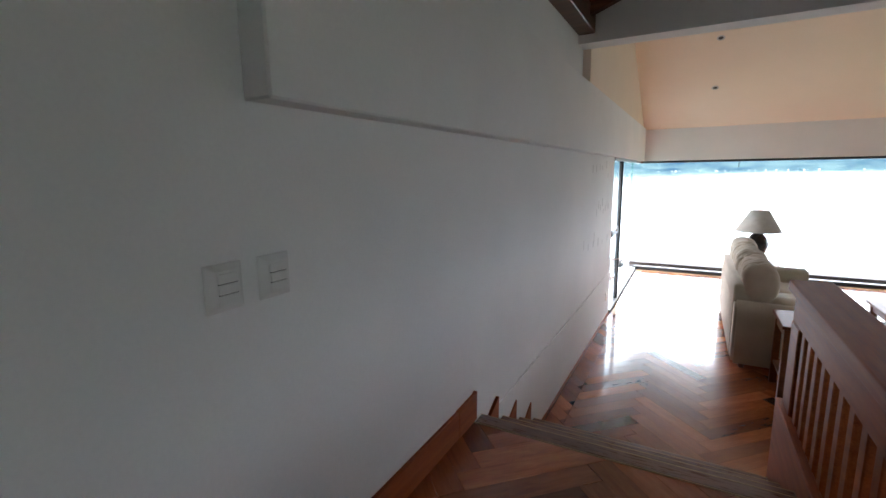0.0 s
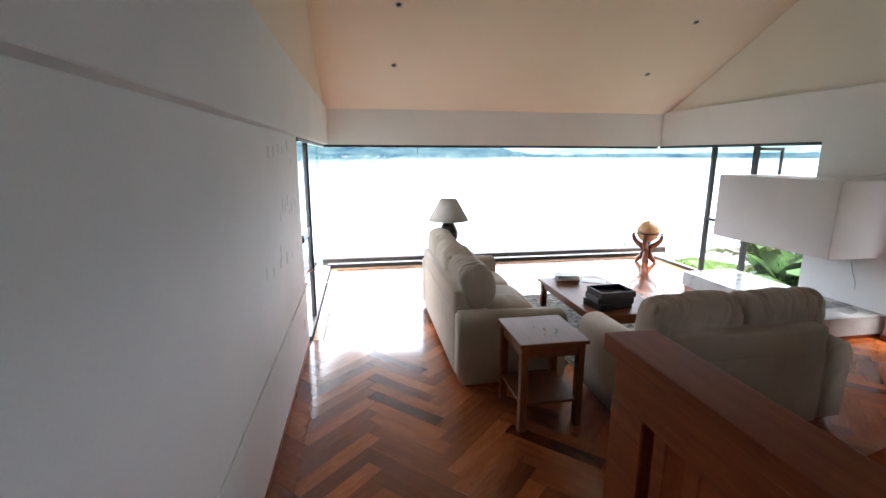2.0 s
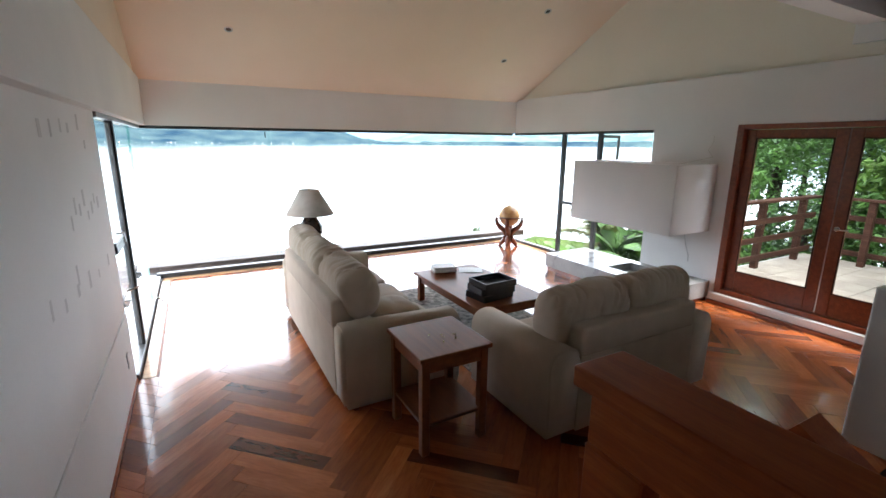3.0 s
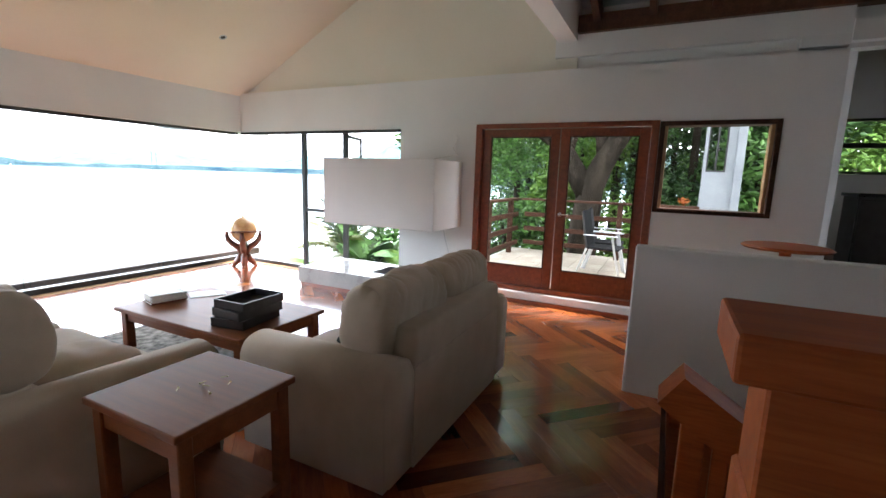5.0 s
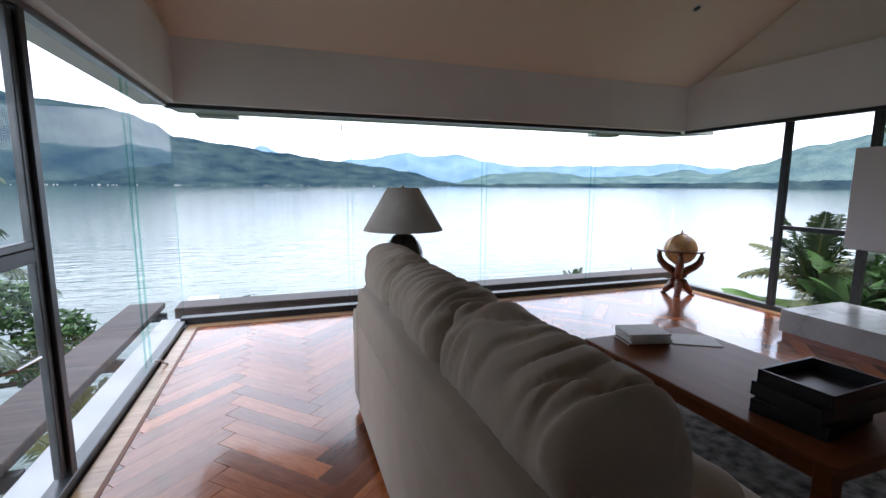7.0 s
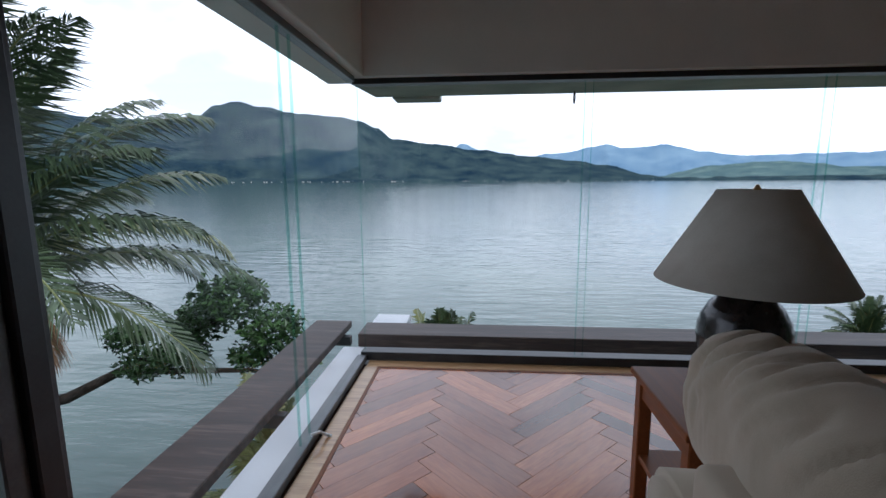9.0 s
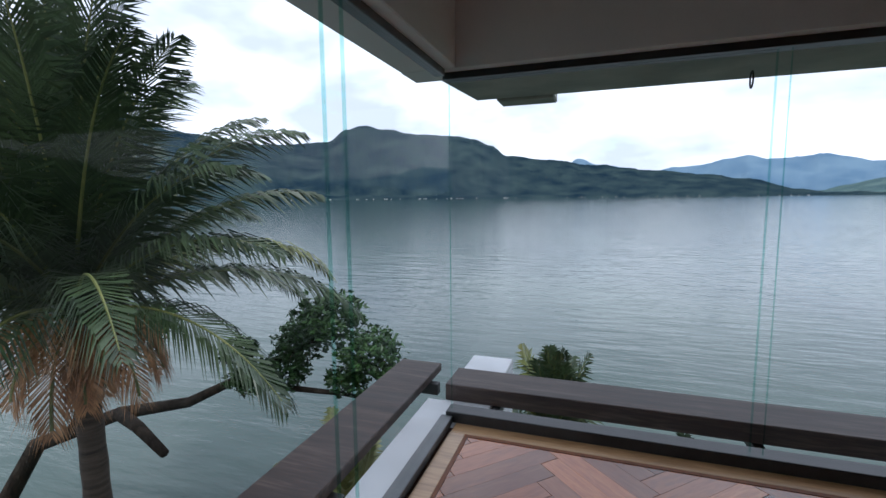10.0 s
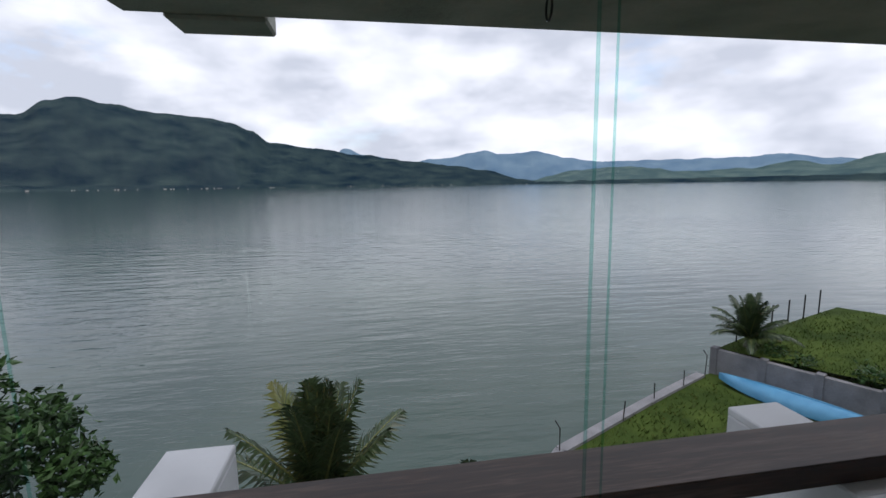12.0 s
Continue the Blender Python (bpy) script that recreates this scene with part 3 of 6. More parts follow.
# saw-toothed skirting on the wall
for i in range(1, 4):
    y1, z = EDGE + i * TREAD, LAND - i * RISER
    part("skirting", prism([(y1 - TREAD + 0.02, z), (y1 - 0.04, z), (y1 - 0.035, z + 0.15), (y1 - 0.06, z + 0.14), (y1 - TREAD + 0.02, z + 0.02)], XW, XW + 0.02, 'y'), RAILWOOD, steps)
part("skirting", prism([(1.70, LAND), (1.90, LAND), (1.905, LAND + 0.155), (1.88, LAND + 0.145), (1.70, LAND + 0.14)], XW, XW + 0.02, 'y'), RAILWOOD, steps)
solid("baseboard_landing", box(XW, XW + 0.02, -3.2, 1.70, LAND, LAND + 0.14, 0.004), RAILWOOD, "orange-brown wooden baseboard along the landing", "baseboard", "structure")
solid("baseboard_west", box(XW + 0.001, XW + 0.022, 2.93, 6.30, 0.0, 0.03, 0.003), RAILWOOD, "low reddish wooden baseboard at the white wall", "baseboard", "structure")


def railing():
    r = thing("railing", "varnished wooden railing with flat balusters beside the steps", "railing")
    x0, x1, top = 0.86, 1.05, 1.362
    part("handrail", box(x0, x1, -1.6, 2.94, top - 0.06, top, 0.006, seg=2), RAILWOOD, r)
    part("fascia", box(x0 + 0.03, x1 - 0.05, -1.6, 2.90, top - 0.22, top - 0.061, 0.004), RAILWOOD, r)
    part("newel_post", box(x0 + 0.025, x1 - 0.03, 2.72, 2.905, 0.0, top - 0.221, 0.006), RAILWOOD, r)
    part("bottom_rail", box(x0 + 0.03, x1 - 0.05, -1.6, 1.86, LAND + 0.0, LAND + 0.09, 0.004), RAILWOOD, r)
    y = 2.62
    while y > -1.5:
        zb = LAND + 0.088 if y < 1.8 else max(0.0, LAND - RISER * math.ceil((y + 0.05 - EDGE) / TREAD))
        part("baluster", box(x0 + 0.035, x1 - 0.055, y, y + 0.06, zb, top - 0.219, 0.004), RAILWOOD, r)
        y -= 0.135
    return r


railing()


def stair_down():
    s = thing("stairs_down", "varnished wooden stairs going down beside the half wall", "stairs", kind="structure")
    for i in range(10):
        y = 2.88 - i * 0.28
        z = -(i + 1) * 0.18
        part("tread", box(2.30, 3.69, y - 0.29, y + 0.02, z - 0.04, z, 0.004), RAILWOOD, s)
        part("riser", box(2.30, 3.69, y, y + 0.015, z, z + 0.14), RAILWOOD, s)
    part("string", prism([(2.9, -0.40), (2.9, -0.02), (2.86, -0.03), (0.1, -1.82), (0.1, -2.1)], 2.24, 2.30, 'y'), RAILWOOD, s)
    part("wall_string", prism([(2.9, -0.30), (2.9, -0.003), (1.6, -0.003), (0.1, -0.97), (0.1, -1.3)], 3.665, 3.689, 'y'), RAILWOOD, s)
    r = thing("stair_railing", "sloping varnished wooden handrail with balusters over the stairs down", "railing")
    d = 0.643
    part("handrail", prism([(2.90, 0.785), (2.985, 0.66), (2.93, 0.62), (0.2, 0.62 - 2.73 * d), (0.2, 0.785 - 2.7 * d)], 2.17, 2.35, 'y'), RAILWOOD, r)
    for k in range(8):
        y = 2.74 - k * 0.3
        zt = 0.62 - (2.9 - y) * d
        part("baluster", box(2.24, 2.28, y - 0.03, y + 0.03, zt - 0.72, zt, 0.004), RAILWOOD, r)
    part("newel_post", box(2.225, 2.295, 2.80, 2.89, 0.0, 0.62, 0.004), RAILWOOD, r)


stair_down()

# ---- windows and doors ----
w1 = thing("window_1", "frameless glass lake window in black tracks", "window", kind="structure")
part("bottom_track", box(XW - 0.02, XE, 9.545, 9.66, 0.0, 0.07, 0.004), BLACK, w1, "black bottom track")
part("top_track", box(XW - 0.02, XE, 9.55, 9.65, ZL - 0.04, ZL, 0.003), BLACK, w1, "black top track")
xs = [-0.575, 1.07, 2.665, 4.22, 5.63]
for a, b in zip(xs, xs[1:]):
    pane("pane", box(a + 0.006, b - 0.006, 9.594, 9.604, 0.055, ZL - 0.04), w1, "clear frameless glass pane")
for x in xs[1:-1]:
    part("glass_edge", box(x - 0.003, x + 0.003, 9.592, 9.606, 0.056, ZL - 0.041), GLASSEDGE, w1, "green edge of a glass pane")
    part("glass_edge", box(x + 0.052, x + 0.056, 9.578, 9.588, 0.056, ZL - 0.041), GLASSEDGE, w1, "green edge of a glass pane")
part("glass_edge", box(-0.578, -0.572, 9.597, 9.603, 0.056, ZL - 0.041), GLASSEDGE, w1, "bright glass corner joint")

w2 = thing("window_2", "frameless side window with a black framed casement", "window", kind="structure")
part("bottom_track", box(XW - 0.045, XW + 0.03, 6.32, 9.54, 0.0, 0.05, 0.004), STEEL, w2, "grey steel bottom track")
part("top_track", box(XW - 0.04, XW + 0.02, 6.32, 9.48, ZL - 0.04, ZL, 0.003), STEEL, w2, "grey steel top track")
part("post", box(XW - 0.03, XW + 0.03, 6.975, 7.03, 0.051, ZL - 0.041, 0.004), BLACK, w2, "black metal post")
part("glazing_stop", box(XW + 0.002, XW + 0.012, 7.031, 7.055, 0.051, ZL - 0.041, 0.002), STEEL, w2, "grey steel glazing stop")
part("stile", box(XW - 0.022, XW + 0.012, 6.926, 6.974, 0.075, ZL - 0.06, 0.004), STEEL, w2, "grey-brown steel casement stile")
part("post", box(XW - 0.04, XW - 0.004, 6.325, 6.36, 0.051, ZL - 0.041, 0.004), STEEL, w2, "grey steel side frame")
part("transom", box(XW - 0.022, XW + 0.014, 6.361, 6.925, 1.065, 1.125, 0.004), BLACK, w2, "black metal transom")
part("rail", box(XW - 0.02, XW + 0.01, 6.361, 6.925, 1.126, 1.155, 0.003), STEEL, w2, "grey steel casement rail")
for y0, y1, z0, z1 in ((6.361, 6.925, 0.06, 1.064), (6.361, 6.925, 1.156, ZL - 0.042), (7.056, 8.28, 0.051, ZL - 0.041), (8.29, 9.59, 0.051, ZL - 0.041)):
    pane("pane", box(XW - 0.005, XW + 0.005, y0, y1, z0, z1), w2, "clear glass pane")
for y in (8.285, 8.41):
    part("glass_edge", box(XW - 0.007, XW + 0.007, y - 0.0025, y + 0.0025, 0.056, ZL - 0.041), GLASSEDGE, w2, "green edge of a glass pane")
part("seal", tube([(XW + 0.03, 8.36, 0.075), (XW + 0.06, 8.40, 0.07), (XW + 0.075, 8.46, 0.02), (XW + 0.10, 8.47, 0.006)], 0.008), WHITEPLASTIC, w2, "loose pale rubber seal")
part("latch", tube([(XW + 0.01, 6.42, 1.22), (XW + 0.06, 6.42, 1.22), (XW + 0.06, 6.42, 1.14)], 0.009), CHROME, w2, "small metal casement latch")
part("rail_stay", tube([(XW + 0.02, 6.40, 0.75), (XW + 0.10, 6.50, 0.75), (XW + 0.12, 6.62, 0.75)], 0.008), CHROME, w2, "metal window stay")

w3 = thing("window_3", "corner lake window with black mullions and an open casement", "window", kind="structure")
part("bottom_track", box(XE - 0.03, XE + 0.06, 6.38, 9.54, 0.0, 0.055, 0.004), BLACK, w3, "black bottom track")
part("top_track", box(XE - 0.01, XE + 0.06, 6.38, 9.48, ZL - 0.04, ZL, 0.003), BLACK, w3, "black top track")
for y in (8.13, 7.33):
    part("mullion", box(XE + 0.0, XE + 0.06, y - 0.035, y + 0.035, 0.056, ZL - 0.041, 0.003), BLACK, w3, "black metal mullion")
part("transom", box(XE + 0.005, XE + 0.055, 7.366, 8.094, 0.92, 0.97, 0.003), BLACK, w3, "black metal transom")
for y0, y1, z0, z1 in ((8.166, 9.58, 0.056, ZL - 0.042), (7.366, 8.094, 0.056, 0.919), (6.38, 7.294, 0.056, ZL - 0.042)):
    pane("pane", box(XE + 0.025, XE + 0.031, y0, y1, z0, z1), w3, "clear glass pane")
sash = part("sash", cells('x', -0.015, 0.015, 0.0, 0.72, 0.98, 2.09, [(0.045, 0.675, 1.025, 2.045)]), BLACK, w3, "black casement sash standing open")
sash.matrix_basis = pose(XE + 0.07, 7.37, 0, 0, 0, 18)
sp = pane("pane", box(0.045, 0.675, -0.003, 0.003, 1.025, 2.045), sash, "clear glass pane")


def glazed_door(y0, y1, handle_side):
    d = thing("door_1" if handle_side else "door_2", "red-brown varnished wooden glazed garden door, closed", "door", kind="structure")
    z0, z1 = 0.20, 2.115
    st, br = 0.105, 0.24
    x0, x1 = XE + 0.05, XE + 0.10
    part("stile", box(x0, x1, y0, y0 + st, z0, z1, 0.005), REDWOOD, d)
    part("stile", box(x0, x1, y1 - st, y1, z0, z1, 0.005), REDWOOD, d)
    part("top_rail", box(x0, x1, y0 + st, y1 - st, z1 - 0.09, z1, 0.005), REDWOOD, d)
    part("bottom_rail", box(x0, x1, y0 + st, y1 - st, z0, z0 + br, 0.005), REDWOOD, d)
    pane("pane", box(x0 + 0.02, x0 + 0.026, y0 + st, y1 - st, z0 + br, z1 - 0.09), d)
    for a, b, c, e in ((y0 + st, y0 + st + 0.012, z0 + br, z1 - 0.09), (y1 - st - 0.012, y1 - st, z0 + br, z1 - 0.09)):
        part("glazing_bead", box(x0 - 0.004, x0 + 0.018, a, b, c, e), DARKWOOD, d)
    for c, e in ((z0 + br, z0 + br + 0.012), (z1 - 0.102, z1 - 0.09)):
        part("glazing_bead", box(x0 - 0.004, x0 + 0.018, y0 + st + 0.012, y1 - st - 0.012, c, e), DARKWOOD, d)
    if handle_side:
        yh = y1 - 0.05
        part("handle", tube([(x0, yh, 1.12), (x0 - 0.05, yh, 1.12), (x0 - 0.055, yh - 0.11, 1.12)], 0.011), CHROME, d, "chrome lever handle")
        part("rose", lathe([(0.026, 0), (0.026, 0.012), (0.02, 0.016)], 16), CHROME, d, "round chrome rose").matrix_basis = pose(x0, yh, 1.12, 0, -90, 0)


glazed_door(3.265, 4.215, True)
glazed_door(4.225, 5.175, False)
df = thing("door_frame", "red-brown varnished wooden frame of the garden doors", "door frame", kind="structure")
part("jamb", box(XE - 0.015, XE + 0.14, 5.18, 5.258, 0.142, 2.175, 0.005), REDWOOD, df)
part("jamb", box(XE - 0.015, XE + 0.14, 3.183, 3.26, 0.142, 2.175, 0.005), REDWOOD, df)
part("head", box(XE - 0.014, XE + 0.14, 3.26, 5.18, 2.12, 2.176, 0.004), REDWOOD, df)
part("threshold", box(XE - 0.014, XE + 0.14, 3.26, 5.18, 0.142, 0.195, 0.004), REDWOOD, df)
solid("door_plinth", box(XE - 0.05, XE, 2.0, 5.30, 0.045, 0.138, 0.008), PLASTER, "white painted plinth below the garden doors", "plinth", "structure")
solid("baseboard_east", box(XE - 0.07, XE, 2.0, 5.30, 0.0, 0.044, 0.004), REDWOOD, "red-brown wooden skirting below the doors", "baseboard", "structure")


def fixed_window(name, y0, y1, z0, z1, w, label):
    f = thing(name, label, "window", kind="structure")
    x0, x1 = XE - 0.02, XE + 0.2
    part("jamb", box(x0, x1, y0, y0 + w, z0, z1, 0.004), DARKWOOD, f)
    part("jamb", box(x0, x1, y1 - w, y1, z0, z1, 0.004), DARKWOOD, f)
    part("head", box(x0, x1, y0 + w, y1 - w, z1 - w, z1, 0.004), DARKWOOD, f)
    part("sill", box(x0, x1, y0 + w, y1 - w, z0, z0 + w, 0.004), DARKWOOD, f)
    for a, b in ((y0 + w, y0 + w + 0.03), (y1 - w - 0.03, y1 - w)):
        part("lining", box(x0 + 0.06, x1 - 0.02, a, b, z0 + w, z1 - w), BORDERWOOD, f, "pale wood lining")
    pane("pane", box(x0 + 0.12, x0 + 0.126, y0 + w + 0.03, y1 - w - 0.03, z0 + w, z1 - w), f)


fixed_window("window_4", 2.133, 3.178, 1.218, 2.162, 0.045, "square picture window in a dark wooden frame")
fixed_window("window_5", 2.203, 3.178, 0.223, 0.537, 0.03, "small low window in a dark wooden frame")
w6 = thing("window_6", "black framed kitchen window onto the garden", "window", kind="structure")
part("frame", cells('y', 8.98, 9.06, 0.123, 1.017, 1.743, 2.537, [(0.16, 0.98, 1.78, 2.12), (0.16, 0.86, 2.19, 2.5), (0.90, 0.98, 2.19, 2.5)]), BLACK, w6)
pane("pane", box(9.03, 9.036, 0.16, 0.98, 1.78, 2.12), w6)
pane("pane", box(9.03, 9.036, 0.16, 0.98, 2.19, 2.5), w6)

# added window, kept out of view, that fills the rooms with daylight
w7 = thing("fill_window_7", "unseen tall black framed window added to light the west wall", "window", kind="structure")
part("frame", cells('y', 7.02, 7.08, -3.1, -0.95, KIT + 0.1, 3.2, [(-3.05, -2.05, KIT + 0.15, 3.15), (-2.0, -1.0, KIT + 0.15, 3.15)]), BLACK, w7)
pane("pane", box(7.047, 7.053, -3.05, -2.05, KIT + 0.15, 3.15), w7)
pane("pane", box(7.047, 7.053, -2.0, -1.0, KIT + 0.15, 3.15), w7)

# floor border along the glass
for n_, b_ in (("floor_border_north", (XW + 0.05, XE - 0.03, 9.43, 9.545)), ("floor_border_west", (XW + 0.045, XW + 0.145, 6.32, 9.43)), ("floor_border_east", (XE - 0.13, XE - 0.03, 7.45, 9.43))):
    solid(n_, box(b_[0], b_[1], b_[2], b_[3], -0.02, 0.004, 0.003), BORDERWOOD, "tan wooden border strip along the glass", "floor border", "structure")
for n_, b_ in (("floor_inlay_north", (XW + 0.145, XE - 0.13, 9.405, 9.43)), ("floor_inlay_west", (XW + 0.145, XW + 0.165, 6.32, 9.405))):
    solid(n_, box(b_[0], b_[1], b_[2], b_[3], -0.02, 0.003), TABLEWOOD, "thin dark inlay beside the floor border", "floor border", "structure")


# ---- fireplace ----
hood = thing("fireplace_hood", "white plaster box hood hanging from the wall over the hearth", "fireplace hood")
part("hood_box", box(4.865, XE, 5.43, 7.05, 0.885, 1.715, 0.006), PLASTER, hood)
# inset sheet in rough concrete, darker than the plaster hood
part("underside_panel", box(4.95, XE - 0.05, 5.52, 6.96, 0.872, 0.885, 0.003), SOFFIT, hood, "rough concrete panel under the hood")
hearth = thing("hearth", "polished grey concrete hearth slab with a sunken fire pit", "hearth")
slab = bmesh.new()
for b_ in ((4.78, 5.02, 5.33, 7.43), (5.02, 5.50, 6.42, 7.43), (5.02, 5.50, 5.33, 5.64), (5.50, XE, 5.33, 7.43)):
    box(b_[0], b_[1], b_[2], b_[3], 0.055, 0.26, bm=slab)
bmesh.ops.remove_doubles(slab, verts=slab.verts[:], dist=1e-4)
part("slab", slab, CONCRETE, hearth)
part("pit_floor", box(5.02, 5.50, 5.64, 6.42, 0.06, 0.14), SOFFIT, hearth, "sooty fire pit floor")
part("base_trim", box(4.80, XE, 5.35, 7.41, 0.0, 0.054), REDWOOD, hearth, "wooden trim under the slab")
flex = thing("cable", "thin white electric cable hanging on the wall", "cable")
part("wire", tube([(XE - 0.01, 5.52, 2.05), (XE - 0.04, 5.50, 1.98), (XE - 0.03, 5.56, 1.88), (XE - 0.05, 5.48, 1.80), (4.98, 5.50, 1.722)], 0.004, 6), PAPER, flex)
flex2 = thing("cable", "loose grey wire hanging below the hood", "cable")
part("wire", tube([(5.2, 5.46, 0.885), (5.22, 5.44, 0.75), (5.25, 5.41, 0.62), (5.24, 5.40, 0.55)], 0.004, 6), ALU, flex2)


# ---- sofas ----
def sofa(label, length, seats, m, name="sofa"):
    """Sofa with its back along y = 0, facing +y, seen from its left end at x = 0."""
    s = thing(name, label, "sofa", m)
    D, arm = 0.95, 0.27
    big = seats > 2
    top = 0.815 if big else 0.79
    part("base", box(0.03, length - 0.03, 0.03, D - 0.06, 0.06, 0.30, 0.03, seg=3), FABRIC, s, smooth=True)
    lower = box(arm - 0.02, length - arm + 0.02, -0.003, 0.20, 0.06, 0.60, 0.006, seg=2)
    part("back_panel", lower, FABRIC, s, smooth=True)
    part("back_rest", box(arm - 0.015, length - arm + 0.015, -0.006, 0.17, 0.585, top, 0.03, seg=4), FABRIC, s, smooth=True)
    for x in (arm - 0.013, length - arm + 0.013):
        part("piping", tube([(x - 0.006 if x < 1 else x + 0.006, 0.0, 0.08), (x - 0.006 if x < 1 else x + 0.006, -0.001, 0.35), (x - 0.006 if x < 1 else x + 0.006, 0.0, 0.62)], 0.004, 6), FABRIC, s, "stitched seam")
    for k, x in enumerate((0.0, length - arm)):
        prof = []
        for a in range(13):
            t = math.pi * a / 12
            prof.append((x + arm / 2 - (arm / 2) * math.cos(t) * (1.04 if 2 < a < 10 else 1.0), 0.53 + 0.145 * math.sin(t) ** 0.7))
        outline = [(x + 0.012, 0.06), (x + 0.006, 0.30)] + prof + [(x + arm - 0.015, 0.06)]
        bm = prism(outline, 0.0, D, 'x')
        bmesh.ops.bevel(bm, geom=[e for e in bm.edges if abs(e.verts[0].co.y - e.verts[1].co.y) < 1e-5], offset=0.022, segments=3, affect='EDGES')
        for v in bm.verts:
            v.co.z -= 0.035 * max(0.0, v.co.y - 0.35) * (1 if v.co.z > 0.4 else 0)
        part("arm", bm, FABRIC, s, smooth=True)
    inner = length - 2 * arm
    w = inner / seats
    for k in range(seats):
        cx = arm + w * (k + 0.5)
        part("seat_cushion", cushion((w + 0.005, 0.72, 0.20), (cx, 0.59, 0.40), (5, 6), lump=0.008, seed=k * 3.1 + length), FABRIC, s, smooth=True)
        wb = (length - 0.17) / seats if big else inner / seats + 0.12
        bx = -0.03 + wb * (k + 0.5) if big else length / 2 + (k - 0.5) * wb
        part("back_cushion", bolster(wb + 0.02, 0.305, 0.41 if big else 0.44, (bx, 0.215 if big else 0.255, 0.838 if big else 0.79), 8, k * 5.7 + length), FABRIC, s, smooth=True)
    for x in (0.10, length - 0.10):
        for y in (0.10, D - 0.12):
            part("foot", lathe([(0.025, 0), (0.03, 0.06)], 12, (x, y, 0)), TABLEWOOD, s)
    return s


sofa("large beige fabric sofa with three plump back cushions", 2.42, 3, pose(0.80, 7.40, 0, 0, 0, -90))
sofa("two-seat beige fabric sofa with two plump back cushions", 1.68, 2, pose(1.84, 4.05, 0))


def throw_pillow(label, m, mat, size, name="throw_pillow"):
    return tagged(link(name, cushion(size, (0, 0, 0), (2.3, 4.0), lump=0.03, seed=size[0] * 9), mat, smooth=True), label, "pillow"), m


ob, m_ = throw_pillow("crumpled beige fabric throw pillow on the large sofa", pose(1.38, 5.52, 0.56, 6, 0, 20), FABRIC, (0.42, 0.42, 0.16))
ob.matrix_basis = m_
ob, m_ = throw_pillow("beige fabric throw pillow on the small sofa", pose(3.02, 4.62, 0.62, 24, 0, -10), FABRIC, (0.46, 0.46, 0.18))
ob.matrix_basis = m_


def shoulder_bag():
    b = thing("shoulder_bag", "dark green canvas shoulder bag lying on the small sofa", "bag")
    part("bag_body", cushion((0.34, 0.26, 0.16), (2.93, 4.60, 0.585), (2.9, 2.6), lump=0.03, seed=2.2), DARKCLOTH, b, smooth=True)
    pts = []
    for i in range(25):
        a = 2 * math.pi * i / 24
        pts.append((2.58 + 0.22 * math.cos(a) + 0.03 * math.sin(3 * a), 4.72 + 0.09 * math.sin(a) + 0.02 * math.cos(2 * a), 0.517 + 0.012 * math.sin(2 * a)))
    bm = bmesh.new()
    tube([Vector(p) for p in pts], 0.015, 6, bm, caps=False)
    part("strap", bm, DARKCLOTH, b, "looped dark strap")


shoulder_bag()


# ---- tables ----
def end_table(label, x0, x1, y0, y1, top, shelf=True):
    t = thing("side_table", label, "side table")
    part("tabletop", box(x0, x1, y0, y1, top - 0.03, top, 0.006, seg=2), TABLEWOOD, t)
    for n_, b_ in (("apron", (x0 + 0.03, x1 - 0.03, y0 + 0.03, y0 + 0.05)), ("apron", (x0 + 0.03, x1 - 0.03, y1 - 0.05, y1 - 0.03)),
                   ("apron", (x0 + 0.03, x0 + 0.05, y0 + 0.05, y1 - 0.05)), ("apron", (x1 - 0.05, x1 - 0.03, y0 + 0.05, y1 - 0.05))):
        part(n_, box(b_[0], b_[1], b_[2], b_[3], top - 0.12, top - 0.031, 0.003), TABLEWOOD, t)
    for x in (x0 + 0.02, x1 - 0.075):
        for y in (y0 + 0.02, y1 - 0.075):
            part("leg", box(x, x + 0.055, y, y + 0.055, 0, top - 0.031, 0.004), TABLEWOOD, t)
    if shelf:
        part("shelf", box(x0 + 0.03, x1 - 0.03, y0 + 0.03, y1 - 0.03, 0.20, 0.225, 0.004), TABLEWOOD, t)
    return t


end_table("dark wooden side table with a lower shelf between the sofas", 1.08, 1.60, 4.34, 4.88, 0.685)
end_table("dark wooden side table carrying the lamp behind the sofa arm", 1.0, 1.52, 7.60, 8.15, 0.60)


def coffee_table():
    t = thing("coffee_table", "low dark varnished wooden coffee table on the rug", "coffee table")
    x0, x1, y0, y1, top = 2.30, 3.17, 5.56, 7.06, 0.372
    part("tabletop", box(x0, x1, y0, y1, top - 0.035, top, 0.008, seg=2), TABLEWOOD, t)
    for b_ in ((x0 + 0.05, x1 - 0.05, y0 + 0.05, y0 + 0.07), (x0 + 0.05, x1 - 0.05, y1 - 0.07, y1 - 0.05), (x0 + 0.05, x0 + 0.07, y0 + 0.07, y1 - 0.07), (x1 - 0.07, x1 - 0.05, y0 + 0.07, y1 - 0.07)):
        part("apron", box(b_[0], b_[1], b_[2], b_[3], top - 0.12, top - 0.036, 0.003), TABLEWOOD, t)
    for x in (x0 + 0.035, x1 - 0.105):
        for y in (y0 + 0.035, y1 - 0.105):
            part("leg", box(x, x + 0.07, y, y + 0.07, 0.012, top - 0.036, 0.005), TABLEWOOD, t)


coffee_table()
